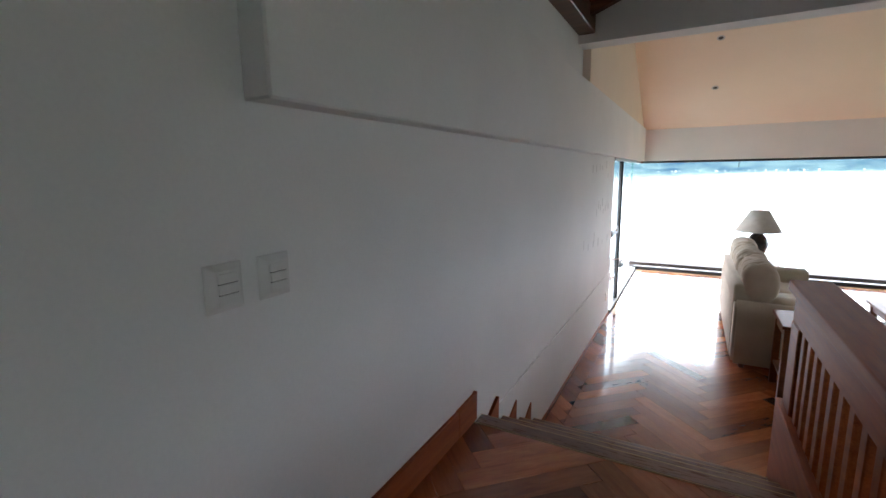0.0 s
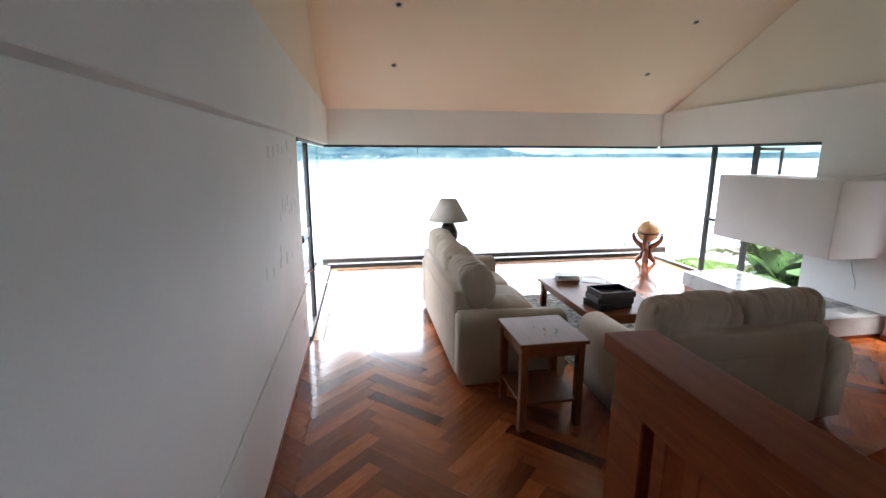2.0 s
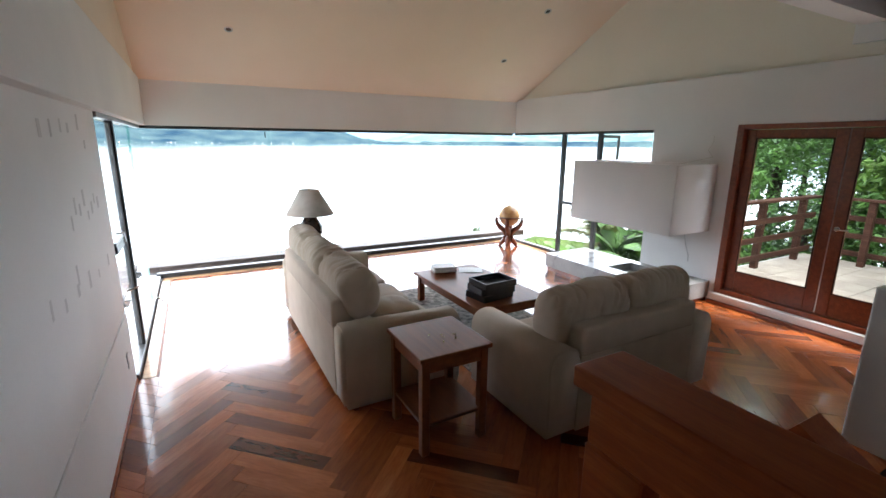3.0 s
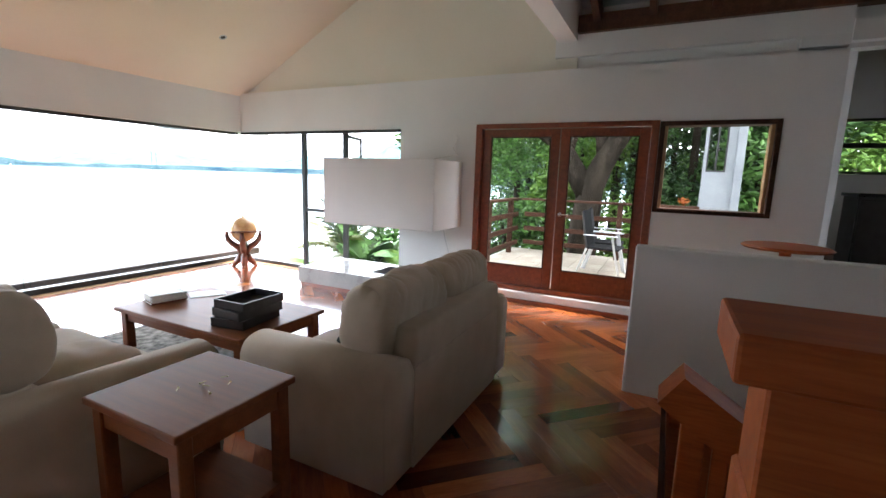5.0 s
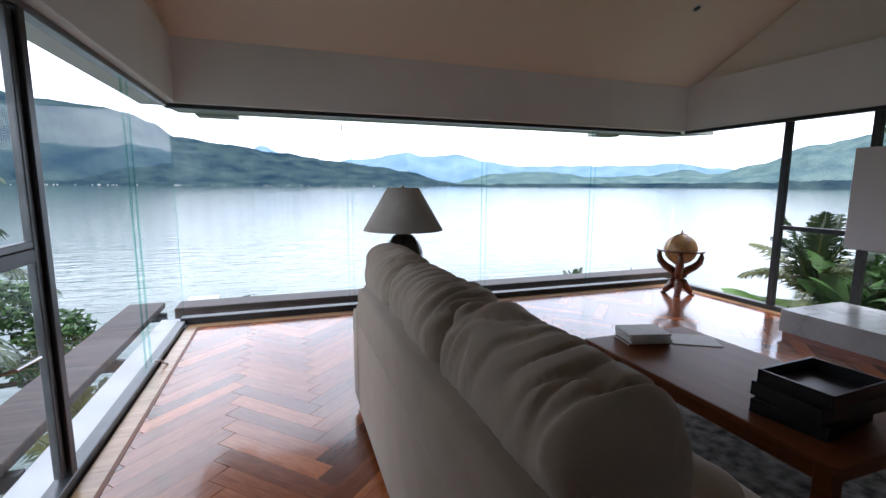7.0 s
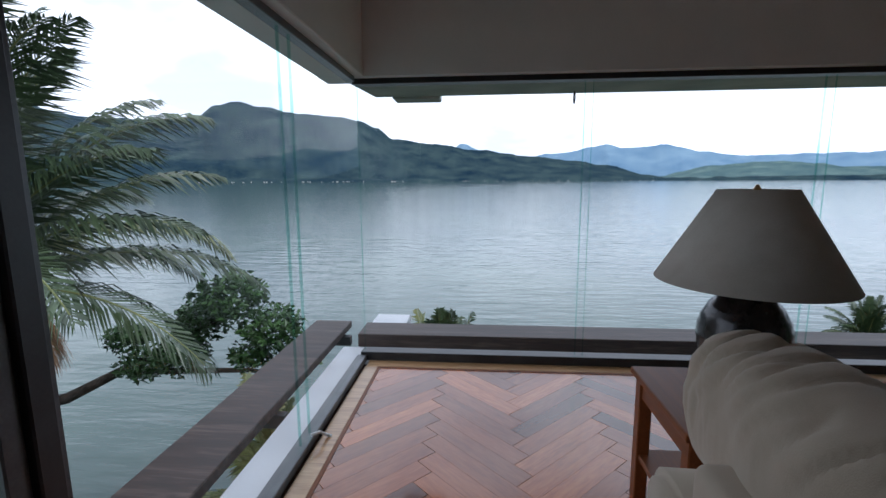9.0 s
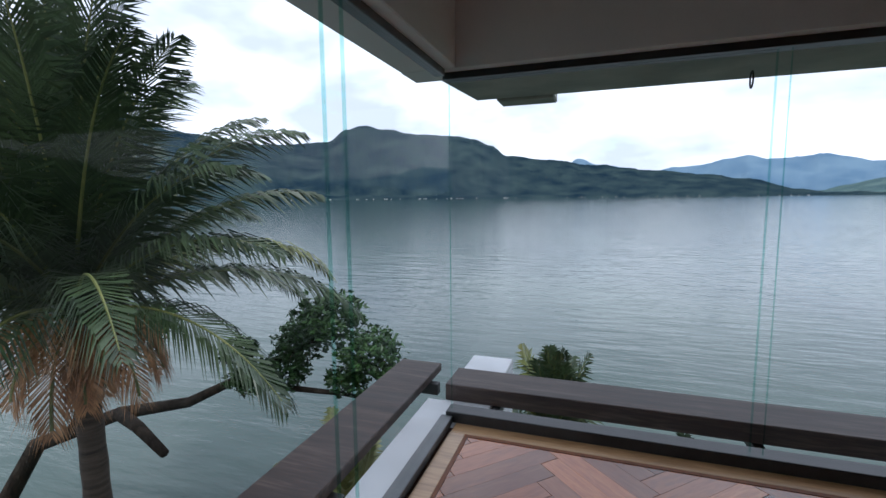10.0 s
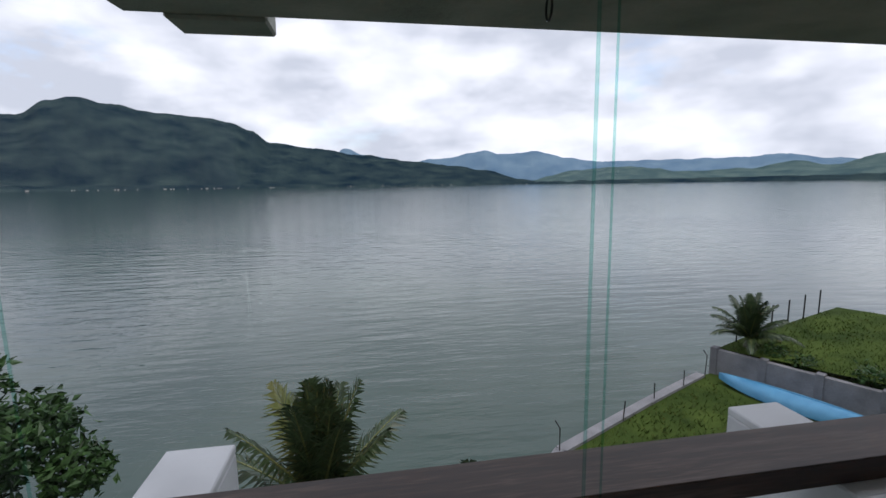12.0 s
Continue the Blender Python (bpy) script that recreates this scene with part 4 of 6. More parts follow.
solid("rug", box(1.95, 3.30, 5.15, 7.45, 0.0, 0.012, 0.004), RUG, "grey patterned woven rug under the coffee table", "rug")
TOP = 0.372


def tray(m, label):
    t = thing("tray", label, "tray", m, group="stacked trays")
    part("tray_floor", box(-0.20, 0.20, -0.15, 0.15, 0.0, 0.012), BLACKWOOD, t)
    for b_ in ((-0.20, 0.20, -0.15, -0.138), (-0.20, 0.20, 0.138, 0.15), (-0.20, -0.188, -0.138, 0.138), (0.188, 0.20, -0.138, 0.138)):
        part("side", box(b_[0], b_[1], b_[2], b_[3], 0.0, 0.065, 0.002), BLACKWOOD, t)


for i, a in enumerate((14, 4, 9)):
    tray(pose(2.62 + 0.012 * i, 5.86 - 0.008 * i, TOP + 0.002 + i * 0.066, 0, 0, a - 6), "black lacquered wooden tray stacked on the coffee table")


def magazine(x, y, z, a, w=0.21, d=0.28, h=0.012, mat=None, label="thin magazine stacked on the coffee table"):
    o = thing("magazine", label, "magazine", pose(x, y, z, 0, 0, a), group="magazines on the coffee table")
    part("pages", box(-w / 2 + 0.003, w / 2 - 0.003, -d / 2 + 0.003, d / 2 - 0.003, 0.001, h - 0.001), PAPER, o)
    part("cover", box(-w / 2, w / 2, -d / 2, d / 2, h - 0.001, h, 0.0), mat or PAPER, o)
    part("spine", box(-w / 2, -w / 2 + 0.003, -d / 2, d / 2, 0.0, h - 0.001), mat or PAPER, o)


for i in range(6):
    magazine(2.64 + 0.008 * math.sin(i * 2.1), 6.90 + 0.01 * math.cos(i * 1.7), TOP + 0.001 + i * 0.0135, 78 + 5 * math.sin(i * 3.3), mat=(REDWOOD if i == 0 else None))
magazine(2.97, 6.80, TOP + 0.001, 60, 0.22, 0.30, 0.004, label="open sheet of paper lying on the coffee table")
magazine(2.15, 6.35, 0.013, 30, 0.15, 0.21, 0.008, REDCARD, "red booklet lying on the rug")
for i, (x, y) in enumerate(((1.27, 4.62), (1.36, 4.55), (1.38, 4.60), (1.33, 4.52), (1.43, 4.58), (1.40, 4.50))):
    s = thing("screw", "small loose metal screw on the side table", "screw", pose(x, y, 0.687 + 0.004, 0, 90, 40 + 70 * i), group="loose screws")
    part("shank", lathe([(0.001, 0), (0.002, 0.008), (0.002, 0.024)], 8), BRASS, s)
    part("head", lathe([(0.002, 0.024), (0.005, 0.026), (0.004, 0.028)], 10), BRASS, s)


def table_lamp():
    t = thing("table_lamp", "table lamp with a dark ribbed ceramic base and beige linen shade", "lamp", pose(1.222, 7.745, 0.60))
    prof = []
    for i in range(31):
        u = i / 30
        r = 0.055 + 0.085 * math.sin(math.pi * u ** 1.5) ** 0.9 + 0.002 * math.sin(u * 75)
        prof.append((r * (0.6 if u > 0.97 else 1), 0.02 + 0.43 * u))
    part("base", lathe([(0.085, 0), (0.085, 0.018)] + prof, 36), CERAMIC, t, smooth=True)
    part("stem", tube([(0, 0, 0.43), (0, 0, 0.70)], 0.008), BRASS, t)
    bm = bmesh.new()
    rings = []
    for r, z in ((0.285, 0.475), (0.112, 0.775), (0.109, 0.775), (0.282, 0.475)):
        rings.append([bm.verts.new((r * math.cos(2 * math.pi * k / 40), r * math.sin(2 * math.pi * k / 40), z)) for k in range(40)])
    for a, b in zip(rings, rings[1:] + rings[:1]):
        for k in range(40):
            bm.faces.new((a[k], a[(k + 1) % 40], b[(k + 1) % 40], b[k]))
    bmesh.ops.recalc_face_normals(bm, faces=bm.faces[:])
    shade = part("shade", bm, SHADE, t, "beige linen cone shade", True)
    part("finial", lathe([(0.006, 0.70), (0.012, 0.775), (0.004, 0.79)], 12), BRASS, shade, "small brass finial")


table_lamp()


def globe():
    g = thing("globe", "antique-style terrestrial globe in a turned wooden stand", "globe", pose(5.245, 9.04, 0))
    bm = bmesh.new()
    bmesh.ops.create_uvsphere(bm, u_segments=32, v_segments=20, radius=0.196, matrix=Matrix.Translation((0, 0, 0.59)))
    part("sphere", bm, GLOBEMAP, g, "brown antique map sphere", True)
    bm = bmesh.new()
    rings = []
    for r, z in ((0.205, 0.568), (0.285, 0.568), (0.285, 0.588), (0.205, 0.588)):
        rings.append([bm.verts.new((r * math.cos(2 * math.pi * k / 40), r * math.sin(2 * math.pi * k / 40), z)) for k in range(40)])
    for a, b in zip(rings, rings[1:] + rings[:1]):
        for k in range(40):
            bm.faces.new((a[k], a[(k + 1) % 40], b[(k + 1) % 40], b[k]))
    bmesh.ops.recalc_face_normals(bm, faces=bm.faces[:])
    part("horizon_ring", bm, GLOBEWOOD, g)
    part("meridian_ring", tube([(0.202 * math.cos(a), 0, 0.59 + 0.202 * math.sin(a)) for a in (2 * math.pi * k / 36 for k in range(37))], 0.006, 6, caps=False), BRASS, g, "brass meridian ring")
    part("finial", lathe([(0.008, 0.785), (0.014, 0.805), (0.010, 0.82), (0.004, 0.84)], 12), BRASS, g)
    part("hub", lathe([(0.045, 0.17), (0.06, 0.21), (0.055, 0.27), (0.065, 0.31), (0.03, 0.34), (0.012, 0.42)], 20), GLOBEWOOD, g)
    for k in range(4):
        a = radians(45 + 90 * k)
        c, s = math.cos(a), math.sin(a)
        pts = [(0.242, 0.567), (0.245, 0.50), (0.225, 0.43), (0.165, 0.365), (0.10, 0.325), (0.055, 0.285), (0.04, 0.235), (0.045, 0.18), (0.075, 0.125), (0.115, 0.08), (0.15, 0.03), (0.165, 0.016)]
        leg = part("leg", tube([(r * c, r * s, z) for r, z in pts], [0.026, 0.034, 0.042, 0.048, 0.05, 0.054, 0.056, 0.056, 0.052, 0.044, 0.036, 0.016], 10), GLOBEWOOD, g, smooth=True)
        foot = lathe([(0.02, 0.0), (0.034, 0.006), (0.034, 0.02), (0.02, 0.028)], 14, (0.165 * c, 0.165 * s, 0))
        part("foot", foot, GLOBEWOOD, leg, "", True)


globe()

# ---- small fittings ----
rw = random.Random(11)
for y0, y1, z, n in ((4.80, 6.0, 1.95, 6), (5.15, 6.0, 1.50, 8), (5.0, 6.15, 1.12, 4), (4.5, 5.2, 1.15, 3)):
    for i in range(n):
        y, zz = y0 + (y1 - y0) * (i + rw.uniform(0.1, 0.5)) / n, z + rw.uniform(-0.07, 0.05)
        solid("wall_mark", box(XW, XW + 0.0015, y, y + rw.uniform(0.025, 0.05), zz, zz + rw.uniform(0.05, 0.12), 0.0006), WALLMARK, "faint grey patch left on the white wall", "stain", "structure")
for y, gaps in ((0.537, (-0.0128, 0.0122)), (0.681, (-0.0128, 0.0122))):
    s = thing("light_switch", "white plastic light switch plate with three rockers", "light switch", pose(XW, y, 1.711), group="light switches")
    bm = bmesh.new()
    rings = []
    for hw, hh, x in ((0.049, 0.057, 0.0), (0.049, 0.057, 0.004), (0.030, 0.040, 0.019)):
        rings.append([bm.verts.new((x, sy * hw, sz * hh)) for sy, sz in ((-1, -1), (1, -1), (1, 1), (-1, 1))])
    for a, b in zip(rings, rings[1:]):
        for k in range(4):
            bm.faces.new((a[k], a[(k + 1) % 4], b[(k + 1) % 4], b[k]))
    bm.faces.new(rings[0][::-1]), bm.faces.new(rings[-1])
    bmesh.ops.recalc_face_normals(bm, faces=bm.faces[:])
    bmesh.ops.bevel(bm, geom=bm.edges[:], offset=0.0015, segments=2, affect='EDGES')
    plate = part("plate", bm, WHITEPLASTIC, s)
    for k in range(3):
        part("rocker", box(0.019, 0.0235 + 0.001 * (k % 2), -0.025, 0.025, -0.037 + 0.025 * k, -0.0135 + 0.025 * k, 0.0015), WHITEPLASTIC, plate)
    for z in gaps:
        part("gap", box(0.0185, 0.0215, -0.025, 0.025, z - 0.0012, z + 0.0012), BLACK, plate, "dark gap between rockers")
s = thing("wall_socket", "white plastic wall socket above the baseboard", "socket", pose(XW + 0.012, 6.03, 0.31))
plate = part("plate", box(0.0, 0.01, -0.035, 0.035, -0.055, 0.055, 0.003), WHITEPLASTIC, s)
part("outlet", box(0.01, 0.013, -0.018, 0.018, -0.03, 0.03, 0.001), WHITEPLASTIC, plate)
for x, y in ((0.55, 8.45), (0.55, 7.455), (4.56, 8.45), (4.56, 7.455), (2.55, 5.9), (4.56, 6.2)):
    d = thing("downlight", "small round recessed ceiling downlight, unlit", "downlight", pose(x, y, slope(y) - 0.002, math.degrees(math.atan(0.503)) * -1, 0, 0), group="ceiling downlights")
    part("trim_ring", lathe([(0.045, 0.0), (0.05, -0.006), (0.034, -0.010), (0.032, 0.0)], 20), ALU, d)
    part("lens", lathe([(0.031, -0.004), (0.015, -0.002)], 16), BLACK, d)
d = thing("plant_ring", "small iron ring hanging under the eave", "ring", pose(1.07, 9.98, 2.095))
part("ring", tube([(0.0, 0.028 * math.cos(a), -0.045 + 0.045 * math.sin(a)) for a in (2 * math.pi * k / 20 for k in range(21))], 0.005, 6, caps=False), BLACK, d)

# ---- outside: terrace ----
solid("terrace_floor_base", box(XE + 0.25, 9.4, 1.95, 5.9, -0.3, 0.055), SOFFIT, "concrete bed of the terrace", "terrace", "structure")
solid("terrace_front", box(XE + 0.8, 9.4, 5.9, 6.0, -4.0, 0.05), STEPSTONE, "white masonry edge below the terrace", "wall", "structure")


def deck_rail(m, length, label):
    r = thing("terrace_railing", label, "railing", m)
    for k in range(int(length // 1.2) + 1):
        x = min(length, k * 1.2)
        part("post", box(x - 0.045, x + 0.045, -0.045, 0.045, 0.0, 1.02, 0.006), DARKWOOD, r)
    for z in (0.14, 0.42, 0.70):
        part("rail", box(0, length, -0.06, -0.03, z, z + 0.085, 0.005), DARKWOOD, r)
    part("top_rail", box(-0.05, length + 0.05, -0.09, 0.07, 1.021, 1.06, 0.006), DARKWOOD, r)


deck_rail(pose(9.1, 2.6, 0.09, 0, 0, 90), 3.0, "dark brown wooden terrace railing under the tree")
deck_rail(pose(6.3, 5.75, 0.09, 0, 0, 0), 2.75, "dark brown wooden terrace railing towards the lake")


def patio_chair(m):
    c = thing("patio_chair", "black sling patio chair with metal arms", "chair", m, group="patio chairs")
    for sx in (-0.27, 0.27):
        part("leg", tube([(sx, 0.30, 0.0), (sx, 0.20, 0.42), (sx, 0.16, 0.62)], 0.016), ALU, c)
        part("leg", tube([(sx, -0.34, 0.0), (sx, -0.20, 0.42)], 0.016), ALU, c)
        part("back_post", tube([(sx, -0.20, 0.42), (sx, -0.30, 0.97)], 0.014), BLACK, c)
        part("armrest", box(sx - 0.025, sx + 0.025, -0.26, 0.24, 0.62, 0.635, 0.006), ALU, c)
    part("seat", box(-0.25, 0.25, -0.22, 0.27, 0.41, 0.44, 0.01), SLING, c)
    part("backrest", prism([(-0.22, 0.44), (-0.32, 0.98), (-0.295, 0.985), (-0.195, 0.445)], -0.25, 0.25, 'y'), SLING, c)


patio_chair(pose(7.60, 3.86, 0.09, 0, 0, 176))
patio_chair(pose(8.25, 3.90, 0.09, 0, 0, 183))

# neighbouring wing seen through the square window
wing = thing("house_wing", "white rendered house wing with a dark window, tree shade painted grey", "house")
part("wall", cells('y', 10.5, 10.7, 1.84, 2.50, -4.2, 3.6, [(2.12, 2.45, 1.77, 3.0)]), RENDERWALL, wing)
part("side_wall", box(10.7, 12.0, 1.84, 2.0, -4.2, 3.6), RENDERWALL, wing)
part("pilaster", box(10.44, 10.5, 1.84, 1.98, -4.2, 3.6, 0.005), RENDERWALL, wing)
frame_ = part("window_frame", cells('y', 10.53, 10.59, 2.12, 2.45, 1.77, 3.0, [(2.145, 2.27, 1.80, 2.97), (2.30, 2.425, 1.80, 2.97)]), BLACK, wing)
pane("pane", box(10.55, 10.556, 2.145, 2.425, 1.80, 2.97), frame_)

# ---- kitchen and dining seen over the half wall ----
k = thing("kitchen_counter", "dark kitchen counter with a black granite top", "counter")
part("worktop", box(7.35, 8.0, -0.84, 1.0, 1.44, 1.48, 0.005), GRANITE, k)
part("body", box(7.42, 7.95, -0.82, 0.98, KIT, 1.44), BLACKWOOD, k)
for i in range(3):
    part("door", box(7.40, 7.42, -0.8 + i * 0.6, -0.24 + i * 0.6, KIT + 0.1, 1.40, 0.004), BLACKWOOD, k)
c = thing("wall_cabinet", "dark kitchen wall cabinet", "cabinet")
part("body", box(8.6, 8.99, -0.84, -0.5, 2.0, 2.75, 0.005), BLACKWOOD, c)
part("shelf", box(8.75, 8.99, -0.49, 0.10, 2.16, 2.19, 0.003), DARKWOOD, c)


def dining_chair(m):
    c = thing("dining_chair", "carved wooden dining chair with cane back and blue seat", "chair", m)
    part("seat", cushion((0.48, 0.46, 0.09), (0, 0, 0.46), (4, 5), lump=0.004), BLUECLOTH, c, "blue cloth seat pad", True)
    part("seat_frame", box(-0.24, 0.24, -0.23, 0.23, 0.36, 0.42, 0.01), RAILWOOD, c)
    for x in (-0.21, 0.21):
        for y in (-0.2, 0.2):
            part("leg", tube([(x, y, 0), (x * 0.95, y * 0.95, 0.37)], [0.016, 0.026], 8), RAILWOOD, c)
    pts = [(0.2 * math.cos(a), -0.235 - 0.04 * math.sin(a), 0.72 + 0.30 * math.sin(a)) for a in (2 * math.pi * i / 28 for i in range(29))]
    part("back_frame", tube(pts, 0.022, 8, caps=False), RAILWOOD, c, "", True)
    bm = bmesh.new()
    for i in range(9):
        x = -0.16 + i * 0.04
        h = 0.27 * math.sqrt(max(0.0, 1 - (x / 0.19) ** 2))
        box(x - 0.008, x + 0.008, -0.245, -0.235, 0.72 - h, 0.72 + h, bm=bm)
    for i in range(11):
        z = -0.25 + i * 0.05
        w = 0.18 * math.sqrt(max(0.0, 1 - (z / 0.29) ** 2))
        box(-w, w, -0.249, -0.239, 0.72 + z - 0.008, 0.72 + z + 0.008, bm=bm)
    part("cane_panel", bm, CANE, c, "woven cane back panel")


dining_chair(pose(5.6, 0.35, KIT, 0, 0, 80))
t = thing("wooden_bench_top", "round-edged wooden table top behind the half wall", "table")
part("tabletop", lathe([(0.32, 0.0), (0.34, 0.015), (0.32, 0.03)], 40, (5.15, 2.06, 0.985)), RAILWOOD, t)
part("pedestal", lathe([(0.22, 0.0), (0.05, 0.06), (0.045, 0.985)], 20, (5.15, 2.06, 0.0)), RAILWOOD, t)

# ---- outside: boards, sills and piers below the lake windows ----
solid("window_ledge", box(XW - 0.26, XW - 0.05, 6.3, 9.86, -0.16, -0.01, 0.01), STEPSTONE, "pale painted masonry ledge outside the side glass", "ledge", "structure")
solid("window_ledge_north", box(XW - 0.05, XE + 0.4, 9.66, 9.80, -0.16, -0.01, 0.01), STEPSTONE, "pale painted masonry ledge outside the lake glass", "ledge", "structure")
solid("house_base", box(XW - 0.05, XE + 0.2, 2.9, 9.66, -5.2, -0.26), STEPSTONE, "white masonry base of the house above the shore", "wall", "structure")
b = thing("guard_board", "wide weathered brown board outside the side window", "board")
part("plank", box(-1.25, -0.90, 6.2, 10.34, 0.0, 0.065, 0.006), DECKWOOD, b)
for y in (7.2, 8.7, 10.1):
    part("bracket", box(-1.2, XW - 0.26, y - 0.03, y + 0.03, -0.09, -0.002, 0.004), BLACK, b, "dark steel bracket")
b = thing("guard_board", "wide weathered brown board outside the lake window", "board")
part("plank", box(-0.72, 6.3, 9.90, 10.23, -0.03, 0.09, 0.006), DECKWOOD, b)
for x in (-0.35, 1.2, 2.8, 4.4, 6.0):
    part("bracket", box(x - 0.03, x + 0.03, 9.80, 10.2, -0.10, -0.032, 0.004), BLACK, b, "dark steel bracket")
for x0, y1 in ((-0.73, 10.73), (2.53, 10.58)):
    p = thing("pier", "white painted masonry pier rising from the shore", "pier", group="white piers")
    part("shaft", box(x0, x0 + 0.35, 9.81, y1, -5.2, -0.031, 0.01), STEPSTONE, p)
    part("cap", box(x0 - 0.0, x0 + 0.35, 10.24, y1, -0.031, 0.02, 0.008), STEPSTONE, p)

# ---- lake, shore and hills ----
LZ = -4.6
bm = bmesh.new()
bmesh.ops.create_circle(bm, cap_ends=True, segments=64, radius=4700, matrix=Matrix.Translation((0, 0, LZ)))
solid("water", bm, LAKE, "calm green-grey lake water with fine ripples", "water", "structure")
bm = bmesh.new()
bmesh.ops.create_circle(bm, cap_ends=True, segments=64, radius=4800, matrix=Matrix.Translation((0, 0, LZ - 3)))
solid("ground", bm, LAWN, "lake bed and ground reaching the horizon", "ground", "structure")


def ridge(name, points, dist, depth, mat, label, seed, rough=1.0):
    """A range of hills: (azimuth, elevation) pairs in degrees give its skyline."""
    bm = bmesh.new()
    a0, a1 = points[0][0], points[-1][0]
    n = int((a1 - a0) / 0.22)
    rows = 12
    grid = []
    for i in range(n + 1):
        az = a0 + (a1 - a0) * i / n
        for (p, e), (q, f) in zip(points, points[1:]):
            if p <= az <= q:
                u = (az - p) / (q - p)
                u = u * u * (3 - 2 * u)
                el = e + (f - e) * u
                break
        el = max(0.05, el + rough * 0.16 * noise.noise(Vector((az * 0.7, seed, 0))) + rough * 0.07 * noise.noise(Vector((az * 2.9, seed, 3))))
        col = []
        top = (dist + depth) * math.tan(radians(el))
        for j in range(rows + 1):
            v = j / rows
            d = dist + depth * v
            k = v ** 0.85
            spur = 1 + 0.30 * rough * noise.noise(Vector((az * 0.33, v * 2.2, seed))) * (1 - v) + 0.14 * rough * noise.noise(Vector((az * 1.1, v * 5.0, seed + 7))) * (1 - v)
            h = top * k * spur
            x, y = d * math.sin(radians(az)), d * math.cos(radians(az))
            col.append(bm.verts.new((x, y, LZ - 2 + h)))
        grid.append(col)
    for a, b in zip(grid, grid[1:]):
        for j in range(rows):
            bm.faces.new((a[j], b[j], b[j + 1], a[j + 1]))
    bmesh.ops.recalc_face_normals(bm, faces=bm.faces[:])
    return solid(name, bm, mat, label, "hills", "structure", smooth=True)


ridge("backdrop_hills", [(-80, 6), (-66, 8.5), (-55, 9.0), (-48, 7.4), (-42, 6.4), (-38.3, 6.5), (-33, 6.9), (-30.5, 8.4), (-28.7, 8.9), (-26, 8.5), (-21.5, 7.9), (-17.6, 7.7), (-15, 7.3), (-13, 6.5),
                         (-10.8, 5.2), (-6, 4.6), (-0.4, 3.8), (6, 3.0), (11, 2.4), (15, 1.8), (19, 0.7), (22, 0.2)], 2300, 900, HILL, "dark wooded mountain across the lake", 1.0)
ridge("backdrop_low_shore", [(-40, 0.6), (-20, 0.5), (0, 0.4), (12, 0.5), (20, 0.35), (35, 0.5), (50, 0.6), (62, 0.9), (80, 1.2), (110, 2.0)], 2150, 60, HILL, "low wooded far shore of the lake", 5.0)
# far range: its haze is only the pale blue base colour
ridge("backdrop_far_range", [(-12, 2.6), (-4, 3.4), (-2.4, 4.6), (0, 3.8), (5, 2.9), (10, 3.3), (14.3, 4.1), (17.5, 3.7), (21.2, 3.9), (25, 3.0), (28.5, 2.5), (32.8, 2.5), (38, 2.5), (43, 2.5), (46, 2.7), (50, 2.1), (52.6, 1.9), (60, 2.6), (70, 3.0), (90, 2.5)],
      3900, 500, FARHILL, "mountain range on the horizon, haze painted in pale blue", 9.0)
ridge("backdrop_mid_range", [(20, 0.4), (26, 1.6), (31, 1.9), (38, 1.2), (44, 1.4), (47, 2.0), (50, 1.5), (54, 2.5), (58, 4.2), (63, 5.0), (70, 4.2), (80, 3.5), (100, 3.0)], 3000, 500, MIDHILL, "wooded hills beyond the lake, haze painted into their colour", 13.0)
bm = bmesh.new()
rv = random.Random(5)
for i in range(60):
    az = radians(rv.uniform(-38, 20))
    d = 2148 - rv.random() * 10
    s = rv.uniform(1.0, 2.4)
    box(d * math.sin(az) - s, d * math.sin(az) + s, d * math.cos(az) - s, d * math.cos(az) + s, LZ, LZ + rv.uniform(2, 4.5), bm=bm)
solid("far_village", bm, VILLAGE, "tiny whitewashed houses along the far shore", "houses", "stuff")

# near shore
bm = bmesh.new()
shore = [(-0.63, 3), (-0.63, 9.0), (-0.9, 11.2), (0.2, 12.6), (1.6, 13.6), (4.1, 16.3), (7.0, 17.8), (9.5, 19.0), (11.5, 19.4), (15.6, 20.2), (18, 12), (22, 4), (60, -10), (60, -30), (-0.63, -30)]
top, low = [bm.verts.new((x, y, LZ + (0.55 if y > 11 else 0.4))) for x, y in shore], [bm.verts.new((x, y, LZ - 3)) for x, y in shore]
bm.faces.new(top)
for i in range(len(shore)):
    bm.faces.new((top[i], top[(i + 1) % len(shore)], low[(i + 1) % len(shore)], low[i]))
bmesh.ops.recalc_face_normals(bm, faces=bm.faces[:])
solid("lawn", bm, LAWN, "green lawn running down to the lake", "lawn", "structure")
bm = bmesh.new()
sh = [(1.6, 13.6), (4.1, 16.3), (7.0, 17.8), (9.5, 19.0)]
for (a, b_), (c_, d_) in zip(sh, sh[1:]):
    v = Vector((c_ - a, d_ - b_, 0))
    n_ = Vector((-v.y, v.x, 0)).normalized() * 0.12
    q = [Vector((a, b_, 0)), Vector((c_, d_, 0))]
    lo = [bm.verts.new(p + s * n_ + Vector((0, 0, z))) for z in (LZ - 1, LZ + 0.62) for s in (-1, 1) for p in q]
    for f in ((0, 1, 5, 4), (2, 3, 7, 6), (4, 5, 7, 6), (0, 2, 6, 4), (1, 3, 7, 5)):
        bm.faces.new([lo[i] for i in f])
bmesh.ops.recalc_face_normals(bm, faces=bm.faces[:])
